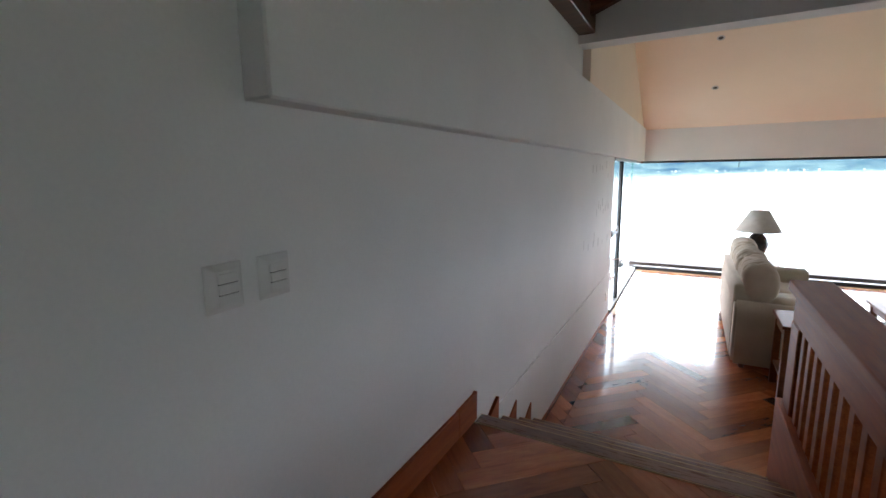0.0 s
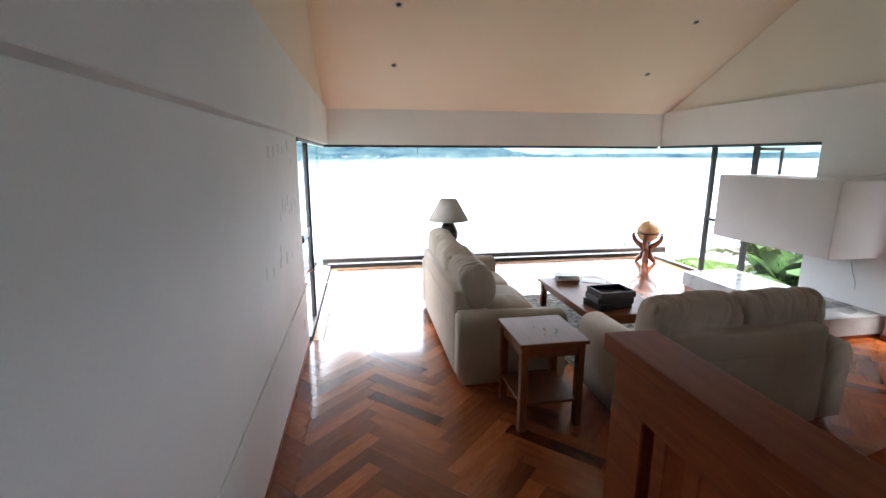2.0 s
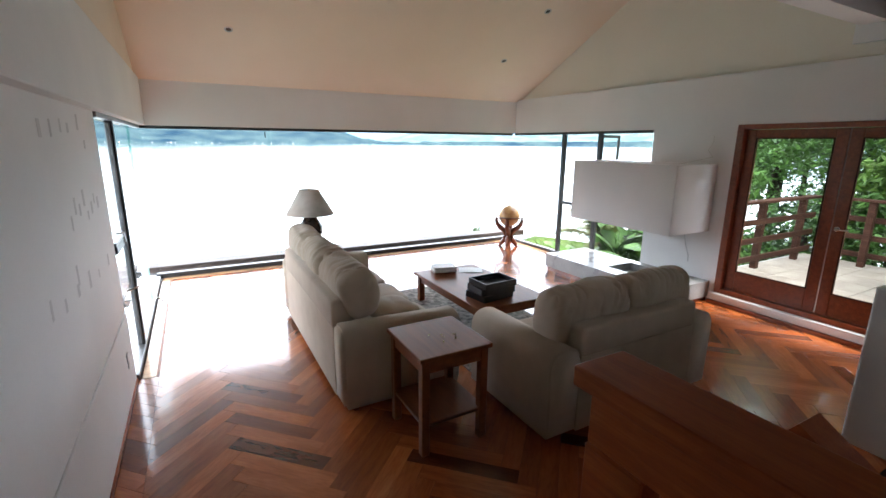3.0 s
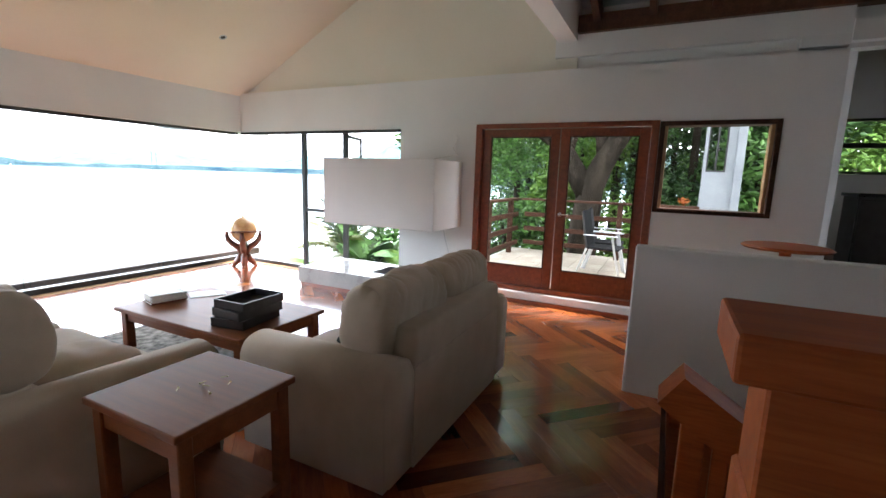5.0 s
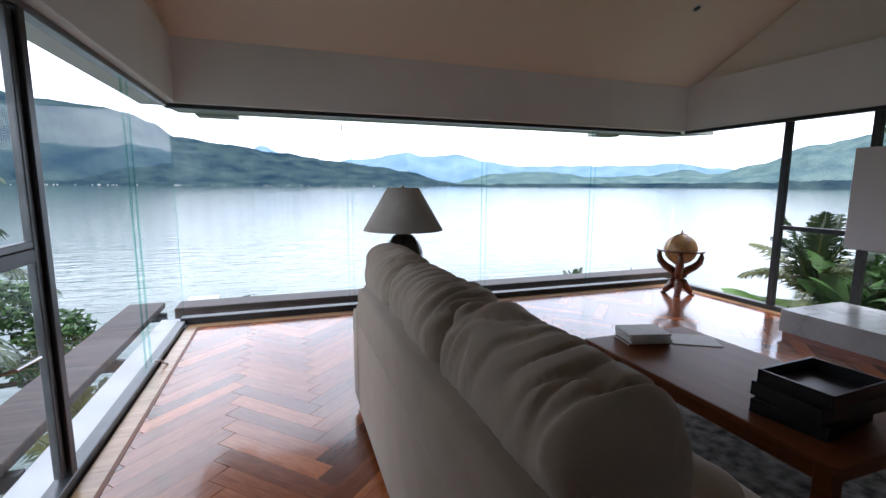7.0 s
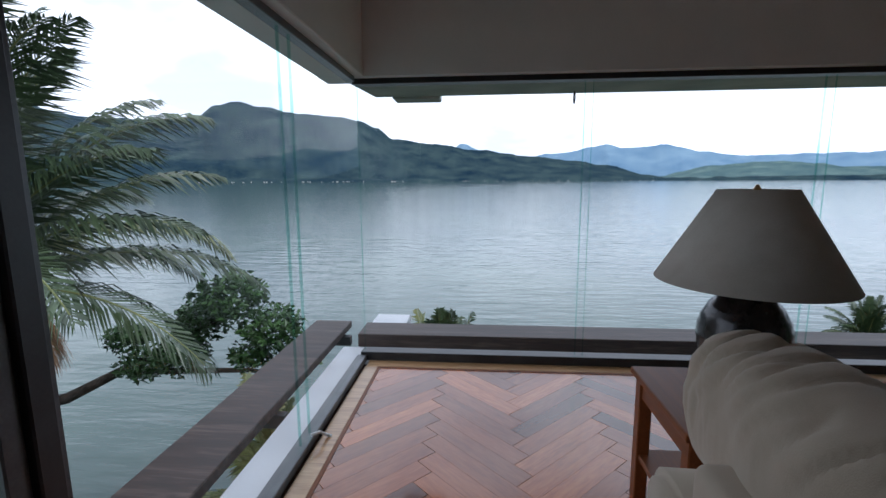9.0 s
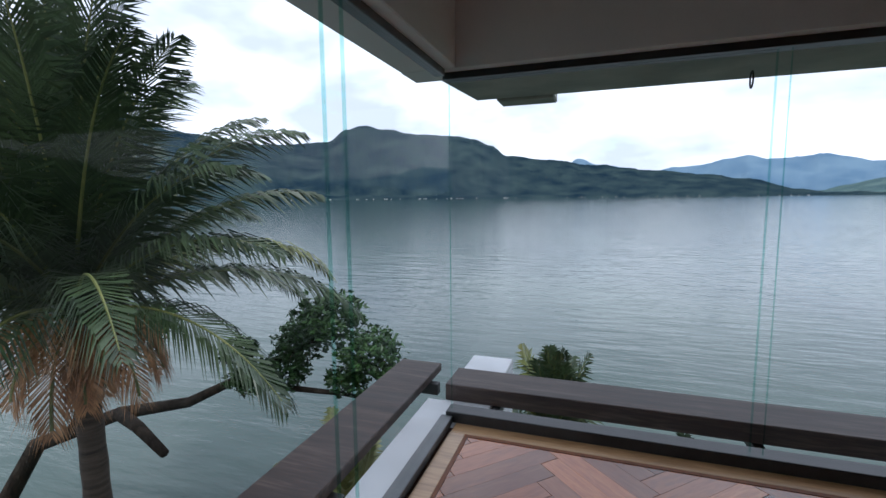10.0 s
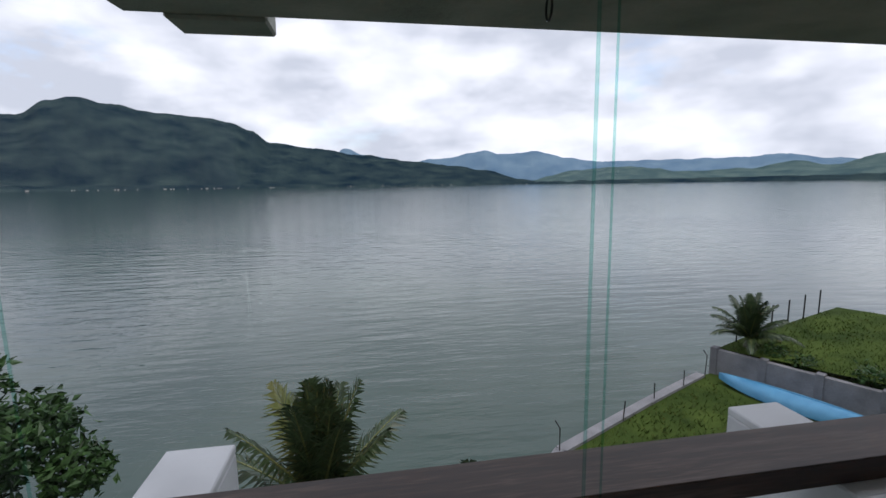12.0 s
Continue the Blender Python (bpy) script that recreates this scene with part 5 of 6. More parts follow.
solid("shore_kerb", bm, BLOCKWALL, "low stone kerb at the water's edge", "kerb", "structure")
for i, (x, y, h) in enumerate(((4.05, 16.25, 0.55), (6.0, 17.15, 0.5), (7.3, 17.9, 0.48), (8.5, 18.4, 0.5), (9.55, 18.9, 0.62))):
    f = thing("fence_post", "thin rusty metal fence post at the water's edge", "fence post", pose(x, y, LZ + 0.55, 0, 3 * math.sin(i * 2.0), 0), group="shore fence posts")
    part("post", tube([(0, 0, 0), (0, 0, h), (-0.07, 0.08, h + 0.14)] if i in (0, 4) else [(0, 0, 0), (0.01, 0, h)], 0.014, 6), BLACK, f)

# raised neighbouring garden behind the block wall
gw = thing("garden_wall", "grey block retaining wall with a raised garden", "wall")
wall_pts = [(10.0, 19.1), (10.55, 18.05), (11.1, 17.0), (11.65, 15.95), (12.2, 14.9), (12.75, 13.85)]
for (a, b_), (c_, d_) in zip(wall_pts, wall_pts[1:]):
    v = Vector((c_ - a, d_ - b_, 0))
    ln = v.length
    seg = part("wall_panel", box(0.0, ln - 0.02, -0.08, 0.08, 0.0, 0.78, 0.01), BLOCKWALL, gw)
    seg.matrix_basis = pose(a, b_, LZ + 0.5, 0, 0, math.degrees(math.atan2(v.y, v.x)))
    cp = part("wall_post", box(-0.09, 0.09, -0.11, 0.11, 0.0, 0.83, 0.01), BLOCKWALL, gw)
    cp.matrix_basis = pose(a, b_, LZ + 0.5, 0, 0, math.degrees(math.atan2(v.y, v.x)))
bm = bmesh.new()
edge = [(10.1, 19.1), (11.6, 19.5), (13.4, 19.9), (15.5, 20.3)]
back = [(12.9, 13.8), (14.5, 13.6), (16.5, 13.4), (18, 13.2)]
g0 = [[bm.verts.new((a + (c_ - a) * t, b_ + (d_ - b_) * t, LZ + 1.27 + 0.10 * (a - 10.0) + 0.25 * t + 0.06 * noise.noise(Vector((a, t * 5, 2))))) for t in (k / 10 for k in range(11))] for (a, b_), (c_, d_) in zip(edge, back)]
for r0, r1 in zip(g0, g0[1:]):
    for k in range(10):
        bm.faces.new((r0[k], r1[k], r1[k + 1], r0[k + 1]))
    v = [bm.verts.new((r.co.x, r.co.y, LZ - 1)) for r in (r0[0], r1[0])]
    bm.faces.new((r0[0], r1[0], v[1], v[0]))
bmesh.ops.recalc_face_normals(bm, faces=bm.faces[:])
solid("raised_lawn", bm, LAWN, "sloping grass of the neighbouring garden", "lawn", "structure", smooth=True)
for i in range(6):
    x, y = 10.8 + 0.75 * i, 19.25 + 0.17 * i
    f = thing("fence_post", "thin metal fence post along the raised garden", "fence post", pose(x, y, LZ + 1.3 + 0.10 * (x - 10.0)), group="garden fence posts")
    part("post", tube([(0, 0, -0.3), (0, 0, 0.75)], 0.022, 6), BLACK, f)

# grass blades on the two lawns
bm = bmesh.new()
rg = random.Random(19)
spots = []
for _ in range(5200):
    a, t = rg.random() * 3, rg.random()
    k, f = int(a), a - int(a)
    p0 = Vector(edge[k]).lerp(Vector(edge[k + 1]), f)
    p1 = Vector(back[k]).lerp(Vector(back[k + 1]), f)
    p = p0.lerp(p1, t)
    spots.append((p.x, p.y, LZ + 1.26 + 0.10 * (p0.x - 10.0) + 0.25 * t))
for _ in range(4200):
    x = rg.uniform(2.0, 9.5)
    for (a, b_), (c_, d_) in zip(sh, sh[1:]):
        if a <= x <= c_:
            top_y = b_ + (d_ - b_) * (x - a) / (c_ - a) - 0.2
    spots.append((x, rg.uniform(12.5, top_y), LZ + 0.55))
for x, y, z in spots:
    a = rg.uniform(0, 6.3)
    w, h = rg.uniform(0.012, 0.025), rg.uniform(0.03, 0.10)
    c_, s_ = math.cos(a) * w, math.sin(a) * w
    v = [bm.verts.new(q) for q in ((x - c_, y - s_, z - 0.02), (x + c_, y + s_, z - 0.02), (x + s_ * 3, y + c_ * 3, z + h))]
    bm.faces.new(v)
solid("grass", bm, GRASSBLADE, "tufts of uneven green grass on the lawns", "grass", "stuff")


def canoe():
    k = thing("canoe", "upturned pale blue canoe lying by the block wall", "canoe", pose(10.4, 16.95, LZ + 0.56, 0, 0, -66))
    bm = bmesh.new()
    rings = []
    for i in range(17):
        u = -1 + 2 * i / 16
        w = 0.36 * (1 - abs(u) ** 2.2) + 0.01
        h = 0.30 * (1 - 0.5 * abs(u) ** 3) + 0.02
        rings.append([bm.verts.new((u * 1.75, w * math.cos(a), h * math.sin(a) ** 0.8 + 0.10 * abs(u) ** 3)) for a in (math.pi * j / 10 for j in range(11))])
    for a, b in zip(rings, rings[1:]):
        for j in range(10):
            bm.faces.new((a[j], a[j + 1], b[j + 1], b[j]))
    bm.faces.new(rings[0]), bm.faces.new(rings[-1][::-1])
    bmesh.ops.recalc_face_normals(bm, faces=bm.faces[:])
    part("hull", bm, KAYAK, k, smooth=True)
    part("keel", tube([(u * 1.7, 0, 0.31 * (1 - 0.5 * abs(u) ** 3) + 0.02 + 0.10 * abs(u) ** 3) for u in (-0.95, -0.5, 0, 0.5, 0.95)], 0.012, 6), KAYAK, k)


canoe()


# ---- plants ----
def frond(bm, base, az, lift, length, droop, leaf, rng, n=58, width=0.036):
    """A feather palm frond: a bent midrib with two rows of narrow leaflets."""
    p = Vector(base)
    d = Vector((math.sin(az) * math.cos(lift), math.cos(az) * math.cos(lift), math.sin(lift)))
    pts, dirs = [p.copy()], [d.copy()]
    step = length / n
    for i in range(n):
        d = (d + Vector((0, 0, -droop * step * (0.4 + 1.2 * i / n)))).normalized()
        p = p + d * step
        pts.append(p.copy()), dirs.append(d.copy())
    for i in range(3, n + 1):
        u = i / n
        side = dirs[i].cross(Vector((0, 0, 1)))
        if side.length < 0.05:
            side = Vector((math.cos(az), -math.sin(az), 0))
        side.normalize()
        up = side.cross(dirs[i])
        ll = leaf * (math.sin(math.pi * min(1.0, 0.12 + 0.88 * u)) ** 0.6 * 0.85 + 0.15) * rng.uniform(0.85, 1.1)
        for s in (-1, 1):
            ld = (side * s * 0.85 + dirs[i] * (0.8 + 0.7 * u) + up * rng.uniform(-0.05, 0.25)).normalized()
            q0 = pts[i] + dirs[i] * rng.uniform(-0.3, 0.3) * step
            q1 = q0 + ld * ll * 0.5
            q2 = q0 + (ld + Vector((0, 0, -0.25 - 0.35 * rng.random()))).normalized() * ll
            wv = dirs[i] * width * 0.5
            v = [bm.verts.new(c) for c in (q0 - wv * 0.5, q0 + wv * 0.5, q1 + wv, q1 - wv, q2)]
            bm.faces.new((v[0], v[1], v[2], v[3]))
            bm.faces.new((v[3], v[2], v[4]))
    return pts


def palm(label, base, top, trunk_r, fronds, length, leaf, seed, dead=0, tips=0.25, droop=0.42, upright=0.35, n=58):
    t = thing("palm_tree", label, "palm tree")
    rng = random.Random(seed)
    b, c = Vector(base), Vector(top)
    pts, rad = [], []
    for i in range(25):
        u = i / 24
        pts.append(b.lerp(c, u) + Vector((0.12 * math.sin(u * 2.2), 0.08 * math.sin(u * 3), 0)))
        rad.append(trunk_r * (1.15 - 0.3 * u) * (1 + 0.06 * (i % 2)))
    part("trunk", tube(pts, rad, 12), PALMBARK, t, "ringed grey-brown trunk", True)
    top_p = pts[-1]
    ribs = bmesh.new()
    green, tip, dry = bmesh.new(), bmesh.new(), bmesh.new()
    for i in range(fronds):
        az = 2 * math.pi * (i * 0.618 + 0.05 * rng.random())
        lift = radians(87 - 74 * (i / fronds) ** (1.2 + upright))
        tgt = tip if rng.random() < tips and (i > fronds * 0.4 or tips > 0.8) else green
        fp = frond(tgt, top_p + Vector((0, 0, 0.1)), az, lift, length * rng.uniform(0.85, 1.1), droop * rng.uniform(0.8, 1.2), leaf, rng, n)
        tube(fp[::4], [0.022 * (1 - 0.8 * k / max(1, len(fp[::4]) - 1)) for k in range(len(fp[::4]))], 5, ribs)
    for i in range(dead):
        az = 2 * math.pi * (i * 0.618 + 0.3)
        fp = frond(dry, top_p + Vector((0, 0, 0.08)), az, radians(12 - 20 * rng.random()), length * 0.46 * rng.uniform(0.7, 1.15), 2.3 * rng.uniform(0.8, 1.3), leaf * 0.85, rng, 46, 0.03)
        tube(fp[::4], 0.016, 5, ribs)
    part("midribs", ribs, PALMTIP, t, "yellow-green frond midribs")
    part("crown", green, PALMLEAF, t, "green feathery fronds")
    part("yellowing_fronds", tip, PALMTIP, t, "yellowing feathery fronds") if len(tip.faces) else tip.free()
    part("dead_fronds", dry, PALMDEAD, t, "dry brown hanging fronds") if dead else dry.free()
    return t


palm("tall coconut palm with dense green and some dry fronds", (-4.80, 9.84, LZ - 0.4), (-4.74, 9.93, 0.20), 0.125, 58, 3.05, 0.66, 3, dead=14, tips=0.16, n=90)
palm("small coconut palm growing beside the white pier", (-0.28, 12.5, LZ - 0.1), (-0.28, 12.5, -1.85), 0.08, 22, 1.2, 0.34, 12, tips=0.15, droop=0.3, upright=0.9, n=46)
palm("bushy areca palm on the block wall", (10.7, 18.8, LZ + 1.0), (10.7, 18.8, LZ + 1.5), 0.10, 24, 1.2, 0.3, 21, tips=0.1, droop=0.9, upright=0.1)
palm("young palm with yellow-green fronds below the side window", (-1.95, 10.3, LZ - 0.1), (-1.9, 10.3, -2.0), 0.07, 14, 1.25, 0.28, 31, tips=0.9, droop=0.9, upright=0.1)
palm("young palm with yellow-green fronds below the lake window", (1.0, 11.7, LZ + 0.3), (1.05, 11.7, -2.3), 0.07, 10, 1.2, 0.28, 37, tips=0.6, droop=0.9, upright=0.1)


def leaves(bm, centre, radius, count, size, rng, flat=1.0):
    """A clump of bent leaves spread through an uneven ball."""
    c = Vector(centre)
    for _ in range(count):
        d = Vector((rng.gauss(0, 1), rng.gauss(0, 1), rng.gauss(0, 1) * flat)).normalized()
        r = radius * rng.uniform(0.35, 1.0) ** 0.6 * (0.8 + 0.35 * noise.noise(d * 2.3 + c))
        p = c + Vector((d.x * r, d.y * r, d.z * r * flat))
        a = Vector((rng.gauss(0, 1), rng.gauss(0, 1), rng.gauss(0, 0.6))).normalized()
        b = a.cross(d + Vector((rng.gauss(0, 0.5), rng.gauss(0, 0.5), rng.gauss(0, 0.5))))
        if b.length < 0.05:
            continue
        b.normalize()
        s = size * rng.uniform(0.6, 1.3)
        n_ = a.cross(b) * s * 0.12
        v = [bm.verts.new(q) for q in (p - a * s * 0.5, p + b * s * 0.24 + n_, p + a * s * 0.5, p - b * s * 0.24 + n_)]
        bm.faces.new((v[0], v[1], v[2]))
        bm.faces.new((v[0], v[2], v[3]))


def tree(label, limbs, clumps, leaf_mat, size, count, seed, bark=None, name="tree"):
    t = thing(name, label, "tree" if name == "tree" else "shrub")
    rng = random.Random(seed)
    bm = bmesh.new()
    for pts, r0, r1 in limbs:
        n = len(pts)
        tube(pts, [r0 + (r1 - r0) * i / (n - 1) for i in range(n)], 9, bm)
    trunk = part("trunk", bm, bark or BARK, t, "rough grey-brown trunk and limbs", True)
    bm = bmesh.new()
    for c, r in clumps:
        leaves(bm, c, r, int(count * r * r), size, rng, 0.8)
    part("crown", bm, leaf_mat, t)
    return t


tree("leaning waterside tree with dark rounded foliage",
     [([(-10.5, 11.5, -5), (-9.3, 11.9, -3.0), (-7.8, 12.4, -2.4), (-6.6, 12.8, -2.2), (-5.4, 13.0, -1.6), (-3.9, 13.0, -0.8)], 0.17, 0.04),
      ([(-7.8, 12.4, -2.4), (-6.8, 12.0, -2.3), (-6.0, 11.8, -2.5)], 0.12, 0.07), ([(-5.6, 12.9, -1.7), (-4.6, 12.8, -1.65), (-3.4, 12.8, -1.6), (-2.6, 12.9, -1.7)], 0.07, 0.02),
      ([(-8.6, 12.1, -2.7), (-8.4, 12.6, -1.6), (-7.6, 13.0, -0.9)], 0.1, 0.03)],
     [((-3.7, 13.0, -0.45), 0.7), ((-3.0, 13.0, -0.95), 0.62), ((-2.55, 12.9, -1.3), 0.45), ((-4.3, 13.1, -0.9), 0.6), ((-3.3, 12.8, -1.35), 0.4), ((-4.5, 12.8, -1.35), 0.55), ((-5.1, 12.7, -1.5), 0.45), ((-5.4, 12.8, -1.1), 0.4), ((-7.6, 13.0, -0.8), 0.6)],
     LEAFDARK, 0.12, 2600, 4)
tree("big old garden tree with a forked trunk over the terrace",
     [([(10.1, 4.65, -4.2), (10.1, 4.62, -1), (10.0, 4.56, 0.6), (10.0, 4.48, 1.4), (10.0, 4.30, 1.85), (10.0, 4.12, 2.2), (10.05, 3.82, 2.7), (10.2, 3.4, 3.7)], 0.36, 0.13),
      ([(10.0, 4.55, 1.25), (10.0, 4.88, 1.8), (9.95, 5.08, 2.2), (9.9, 5.6, 2.55), (9.8, 6.4, 2.95), (9.7, 7.2, 3.2)], 0.24, 0.07), ([(10.0, 4.26, 1.9), (10.0, 4.36, 2.4), (10.0, 4.22, 3.3)], 0.17, 0.08),
      ([(10.0, 5.0, 2.0), (10.0, 4.84, 2.6), (10.0, 4.9, 3.5)], 0.10, 0.05)],
     # clumps high over the terrace are unseen, added to cut light from the east
     [((9.8, 6.4, 3.0), 1.3), ((9.6, 7.4, 3.3), 1.2), ((10.2, 5.2, 3.8), 1.4), ((10.3, 3.4, 4.2), 1.4), ((9.6, 4.4, 4.0), 1.1), ((9.9, 6.2, 2.5), 0.6), ((10.4, 8.4, 3.2), 1.1), ((8.6, 5.4, 4.6), 1.3), ((8.4, 3.6, 4.9), 1.3), ((9.6, 2.4, 4.6), 1.3), ((8.8, 6.9, 4.2), 1.1), ((10.6, 6.6, 1.9), 0.9), ((11.6, 3.7, 2.9), 1.0), ((10.8, 5.4, 2.6), 1.0), ((9.6, 1.2, 3.9), 1.1), ((8.6, 2.7, 4.1), 1.1), ((7.6, 4.6, 5.2), 1.3)],
     LEAF, 0.14, 900, 6)
GARDEN = [((11.6, 5.2, 0.0), 1.0), ((11.5, 3.4, 0.2), 1.0), ((11.7, 6.9, 0.3), 1.1), ((11.2, 8.0, -0.6), 1.2), ((14.2, 4.4, 4.2), 1.7), ((14.0, 2.0, 4.4), 1.7), ((13.6, 8.6, 2.0), 1.5), ((14.2, -1.6, 3.6), 1.7), ((12.0, 0.9, 0.4), 1.2),
          ((12.5, 6.0, 0.4), 1.5), ((13.0, 4.2, 0.6), 1.6), ((12.6, 2.6, 1.0), 1.4), ((13.5, 7.6, 0.2), 1.4), ((13.0, 5.2, 2.4), 1.5), ((13.2, 3.0, 2.6), 1.5), ((12.8, 1.2, 1.8), 1.6),
          ((12.4, -0.4, 1.6), 1.5), ((13.2, 0.2, 3.4), 1.5), ((14.0, 6.4, 3.4), 1.5), ((12.2, -1.8, 2.2), 1.5)]
# crowns above the view through the doors, added to hold back sky light
GARDEN += [((13.5, 1.0, 6.2), 2.0), ((13.8, 4.0, 6.4), 2.1), ((13.6, 7.2, 5.6), 2.0), ((12.2, 2.6, 5.6), 1.6), ((12.4, 5.6, 5.4), 1.7), ((13.4, -2.4, 5.8), 2.0), ((11.0, 0.6, 4.9), 1.4), ((13.0, 9.4, 4.0), 1.6)]
GARDEN += [((17.0, -3.0 + 2.6 * i, 1.2 + 3.0 * (i % 2) + 0.6 * math.sin(i * 2.3)), 2.3) for i in range(6)] + [((17.5, -2.0 + 2.5 * i, 5.6 - 2.4 * (i % 2)), 2.4) for i in range(6)]
GARDEN += [((20.5, -6.0 + 2.4 * i, 2.0 + 2.6 * (i % 3)), 2.9) for i in range(9)]
for i, (c, r) in enumerate(GARDEN):
    tree("dense green garden shrub beyond the terrace, highest ones added to block sky", [([(c[0], c[1], LZ + 0.3), (c[0] + 0.1, c[1], c[2] - r * 0.4), (c[0], c[1] + 0.1, c[2] + r * 0.3)], 0.12, 0.03)],
         [(c, r), ((c[0] - 0.5, c[1] + 0.5, c[2] - 0.7 * r), r * 0.7)], (LEAF, LEAFLIGHT, LEAFDARK)[i % 3], 0.22 if i % 2 else 0.15, 600, 40 + i, name="shrub")
bm = bmesh.new()
rv = random.Random(77)
leaves(bm, (11.3, 2.75, 1.15), 0.15, 50, 0.09, rv)
leaves(bm, (11.3, 4.9, 0.75), 0.2, 60, 0.09, rv)
solid("orange_flowers", bm, FLOWER, "orange flowering shrub in the garden", "flowers", "stuff")


def banana(label, base, height, count, length, seed, mat):
    t = thing("banana_plant", label, "plant")
    rng = random.Random(seed)
    b = Vector(base)
    part("stem", tube([b, b + Vector((0.03, 0.02, height * 0.5)), b + Vector((0, 0.05, height))], [0.10, 0.08, 0.05], 10), PALMTIP, t, "", True)
    for i in range(count):
        az = 2 * math.pi * (i * 0.618) + rng.uniform(-0.3, 0.3)
        lift = radians(rng.uniform(35, 75))
        bm = bmesh.new()
        p = b + Vector((0, 0, height * rng.uniform(0.85, 1.0)))
        d = Vector((math.sin(az) * math.cos(lift), math.cos(az) * math.cos(lift), math.sin(lift)))
        rows = []
        n = 12
        L = length * rng.uniform(0.75, 1.1)
        for k in range(n + 1):
            u = k / n
            d = (d + Vector((0, 0, -0.13 * (0.3 + u)))).normalized()
            p = p + d * L / n
            side = d.cross(Vector((0, 0, 1))).normalized()
            w = 0.02 + 0.22 * math.sin(math.pi * max(0.0, (u - 0.08)) / 0.92) ** 0.6 if u > 0.1 else 0.015
            w *= 1 + 0.15 * rng.uniform(-1, 1)
            dip = Vector((0, 0, -0.35 * w))
            rows.append([bm.verts.new(p - side * w + dip), bm.verts.new(p), bm.verts.new(p + side * w + dip)])
        for a, c in zip(rows, rows[1:]):
            bm.faces.new((a[0], a[1], c[1], c[0])), bm.faces.new((a[1], a[2], c[2], c[1]))
        part("leaf", bm, mat, t)
    return t


banana("banana plant with broad arching leaves outside the corner window", (6.95, 8.75, -4.2), 3.75, 11, 1.05, 2, LEAFLIGHT)
banana("banana plant with broad arching leaves beside the house", (7.5, 8.2, -4.2), 4.0, 11, 1.1, 5, LEAF)
banana("banana plant with broad leaves near the fireplace window", (7.2, 7.2, -4.2), 3.9, 11, 1.0, 9, LEAFLIGHT)
palm("areca palm with arching fronds outside the corner window", (7.6, 8.9, -4.2), (7.6, 8.9, -0.3), 0.06, 16, 1.3, 0.30, 51, tips=0.5, droop=0.9, upright=0.0)
tree("leafy shrub below the corner windows", [([(7.6, 7.6, LZ), (7.6, 7.6, -0.6)], 0.1, 0.03)], [((7.9, 8.0, -0.3), 0.9), ((8.2, 7.0, 0.1), 1.0), ((7.5, 9.0, -0.9), 0.8), ((8.6, 8.2, 0.2), 0.9), ((8.9, 7.2, 1.2), 0.9)], LEAF, 0.18, 700, 61, name="shrub")
tree("climbing shrub along the garden wall", [([(11.7, 16.4, LZ + 0.5), (11.8, 16.4, LZ + 1.4)], 0.05, 0.02)],
     [((11.2, 17.5, LZ + 1.4), 0.4), ((11.8, 16.4, LZ + 1.45), 0.5), ((12.4, 15.2, LZ + 1.5), 0.55), ((11.0, 18.2, LZ + 1.45), 0.4), ((12.6, 14.4, LZ + 1.5), 0.5)], LEAFDARK, 0.12, 900, 66, name="shrub")


# ---- floorboards ----
def clip(poly, lo, hi, axis):
    for bound, sign in ((lo, 1), (hi, -1)):
        out = []
        for i, p in enumerate(poly):
            q = poly[(i + 1) % len(poly)]
            a, b = sign * (p[axis] - bound), sign * (q[axis] - bound)
            if a >= 0:
                out.append(p)
            if a * b < 0:
                t = a / (a - b)
                out.append(tuple(p[k] + (q[k] - p[k]) * t for k in range(4)))
        poly = out
        if len(poly) < 3:
            return []
    return poly


def board_prism(bm, uv, poly, z):
    """A thin board: (x, y, u, v) corners, its top edge eased by a hair."""
    cx = sum(p[0] for p in poly) / len(poly)
    cy = sum(p[1] for p in poly) / len(poly)
    rings = []
    for k, dz in ((0.0008, -0.02), (0.0008, -0.0012), (0.0022, 0.0)):
        ring = []
        for p in poly:
            d = Vector((cx - p[0], cy - p[1], 0))
            ring.append(bm.verts.new(Vector((p[0], p[1], z + dz)) + d.normalized() * k * 1.4))
        rings.append(ring)
    n = len(poly)
    faces = [(rings[2], range(n))]
    f = bm.faces.new(rings[2])
    for loop, p in zip(f.loops, poly):
        loop[uv].uv = (p[2], p[3])
    for a, b in zip(rings, rings[1:]):
        for i in range(n):
            j = (i + 1) % n
            f = bm.faces.new((a[i], a[j], b[j], b[i]))
            for loop, q in zip(f.loops, (poly[i], poly[j], poly[j], poly[i])):
                loop[uv].uv = (q[2], q[3])


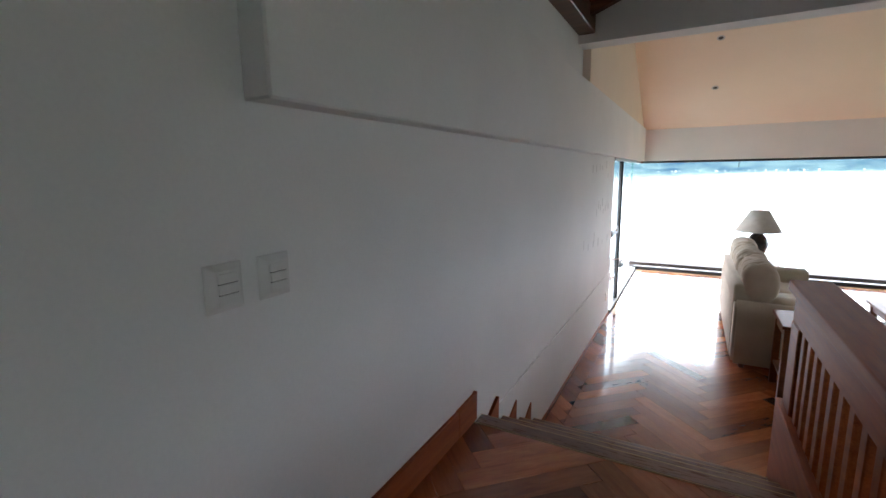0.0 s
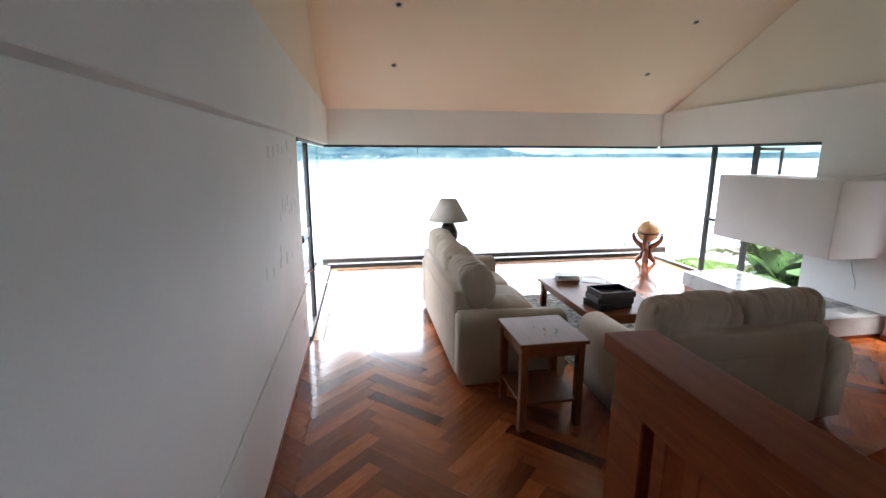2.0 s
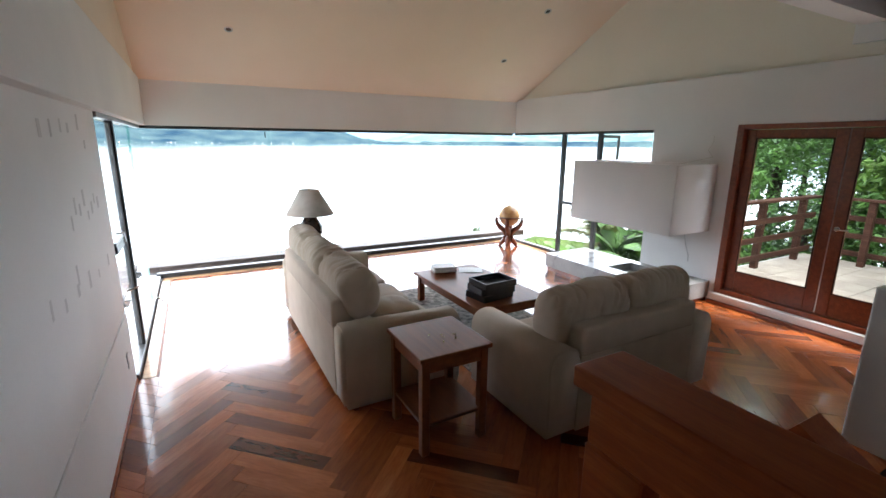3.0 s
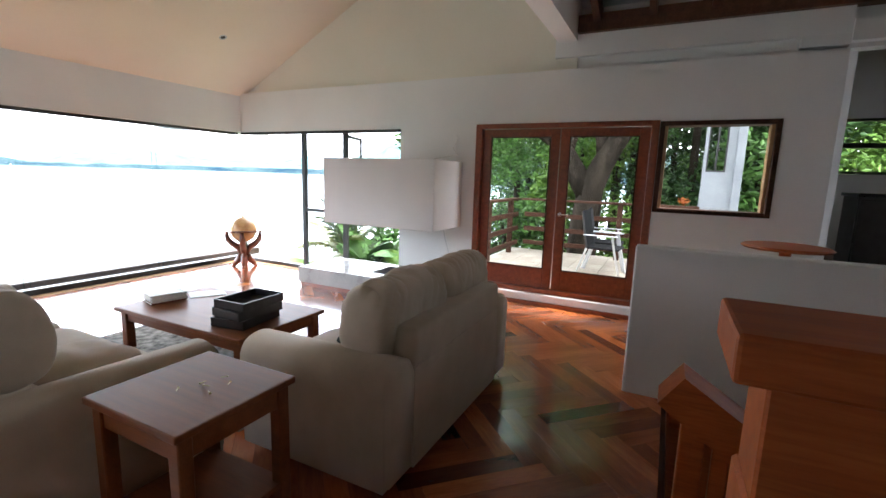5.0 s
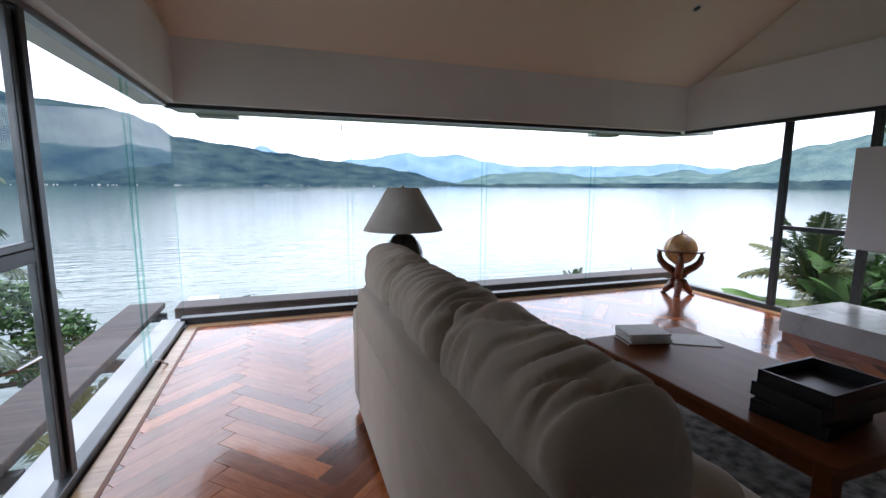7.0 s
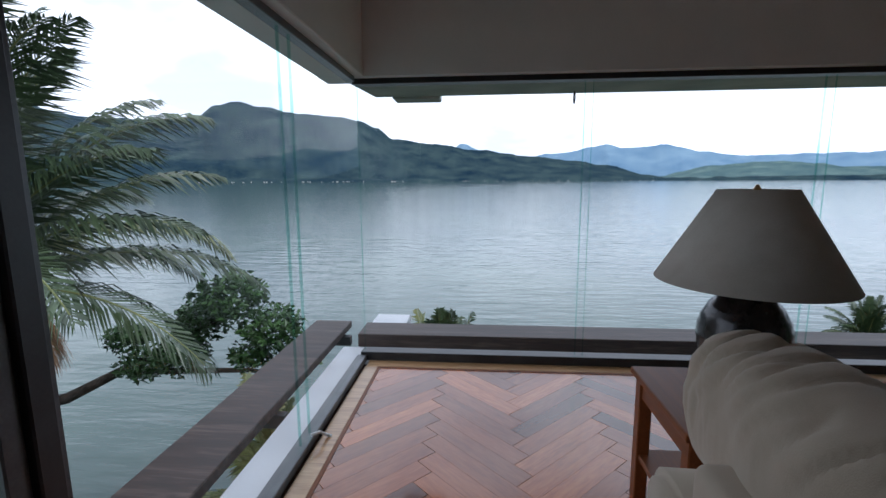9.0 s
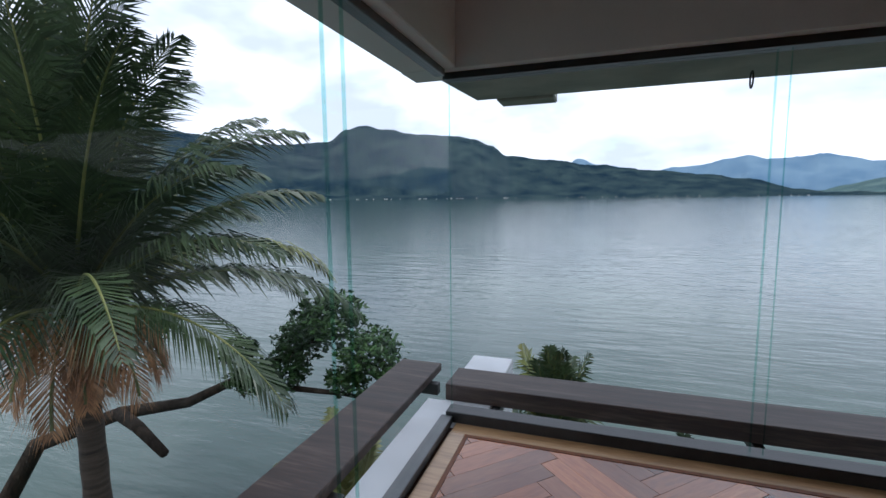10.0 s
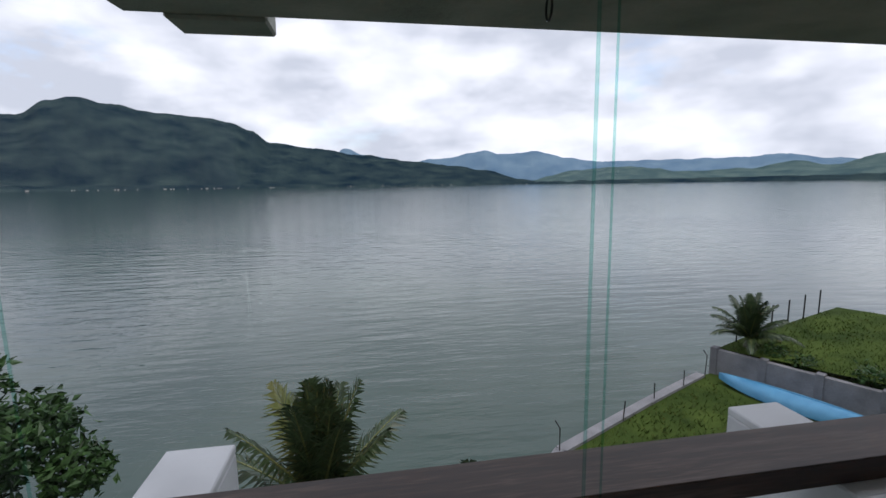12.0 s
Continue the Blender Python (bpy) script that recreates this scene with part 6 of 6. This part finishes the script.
def herringbone(name, rects, z, w, n, near, label):
    """Boards at 45 degrees to the walls; whole ones inside the near stretch are objects of their own."""
    floor_ob = thing(name, label, "floor", kind="structure")
    L = w * n
    c = math.sqrt(0.5)
    rest = bmesh.new()
    uv = rest.loops.layers.uv.new("UVMap")
    pieces = []
    for m in range(-30, 31):
        for k in range(-140, 141):
            for (ax, ay, lx, ly) in ((k + m * n, k - m * n, n, 1), (k + m * n + n, k - m * n + 1 - n, 1, n)):
                corners = [(ax, ay), (ax + lx, ay), (ax + lx, ay + ly), (ax, ay + ly)]
                pts = []
                for (a, b) in corners:
                    a, b = a * w, b * w
                    u, v = ((a - ax * w), (b - ay * w)) if lx > ly else ((b - ay * w), (a - ax * w))
                    pts.append((c * (a - b) + 2.55, c * (a + b) + 0.08, u, v))
                if max(p[0] for p in pts) < -1 or min(p[0] for p in pts) > 6 or max(p[1] for p in pts) < -3.3 or min(p[1] for p in pts) > 9.6:
                    continue
                for (x0, x1, y0, y1) in rects:
                    q = clip(clip(pts, x0, x1, 0), y0, y1, 1) if True else pts
                    if not q:
                        continue
                    whole = len(q) == 4 and all(min((p[0] - s[0]) ** 2 + (p[1] - s[1]) ** 2 for s in pts) < 1e-8 for p in q)
                    mx, my = sum(p[0] for p in q) / len(q), sum(p[1] for p in q) / len(q)
                    if whole and near and near[0] < mx < near[1] and near[2] < my < near[3] and len(pieces) < 300:
                        pieces.append((mx, my, 45 if lx > ly else 135))
                    else:
                        board_prism(rest, uv, q, z)
    ob = part("boards", rest, FLOORWOOD, floor_ob)
    ob["kind"] = "stuff"
    if pieces:
        bm = bmesh.new()
        uv = bm.loops.layers.uv.new("UVMap")
        board_prism(bm, uv, [(-L / 2, -w / 2, 0, 0), (L / 2, -w / 2, L, 0), (L / 2, w / 2, L, w), (-L / 2, w / 2, 0, w)], 0.0)
        first = part("plank", bm, FLOORWOOD, floor_ob)
        for i, (x, y, a) in enumerate(pieces):
            o = first if i == 0 else new("plank", first.data)
            o.parent = floor_ob
            o.matrix_basis = pose(x, y, z, 0, 0, a + (180 if i % 2 else 0))


herringbone("floor", [(XW + 0.165, XE - 0.13, 2.93, 9.405), (XW + 0.022, XW + 0.165, 2.93, 6.32), (XE - 0.13, XE, 2.93, 7.45), (3.83, XE, 1.7, 2.93), (1.0, 2.2, 0.5, 2.93)], 0.0, 0.115, 6, (-0.5, 5.4, 3.0, 9.3), "glossy reddish-brown herringbone hardwood floor")
herringbone("floor_landing", [(XW, 0.98, -3.2, EDGE - 0.073)], LAND, 0.115, 6, (XW, 0.98, -1.5, 1.8), "dark glossy herringbone hardwood landing floor")

terrace = thing("terrace_floor", "beige stone slab paving of the terrace", "terrace", kind="structure")
slab_mesh = None
for i in range(7):
    for j in range(8):
        if slab_mesh is None:
            o = part("paving_slab", box(-0.247, 0.247, -0.244, 0.244, 0.0, 0.034, 0.004), STONE, terrace)
            slab_mesh = o.data
        else:
            o = new("paving_slab", slab_mesh)
            o.parent = terrace
        o.matrix_basis = pose(6.14 + 0.5 * i, 2.20 + 0.494 * j, 0.056, 0, 0, 180 * ((i + j) % 2))
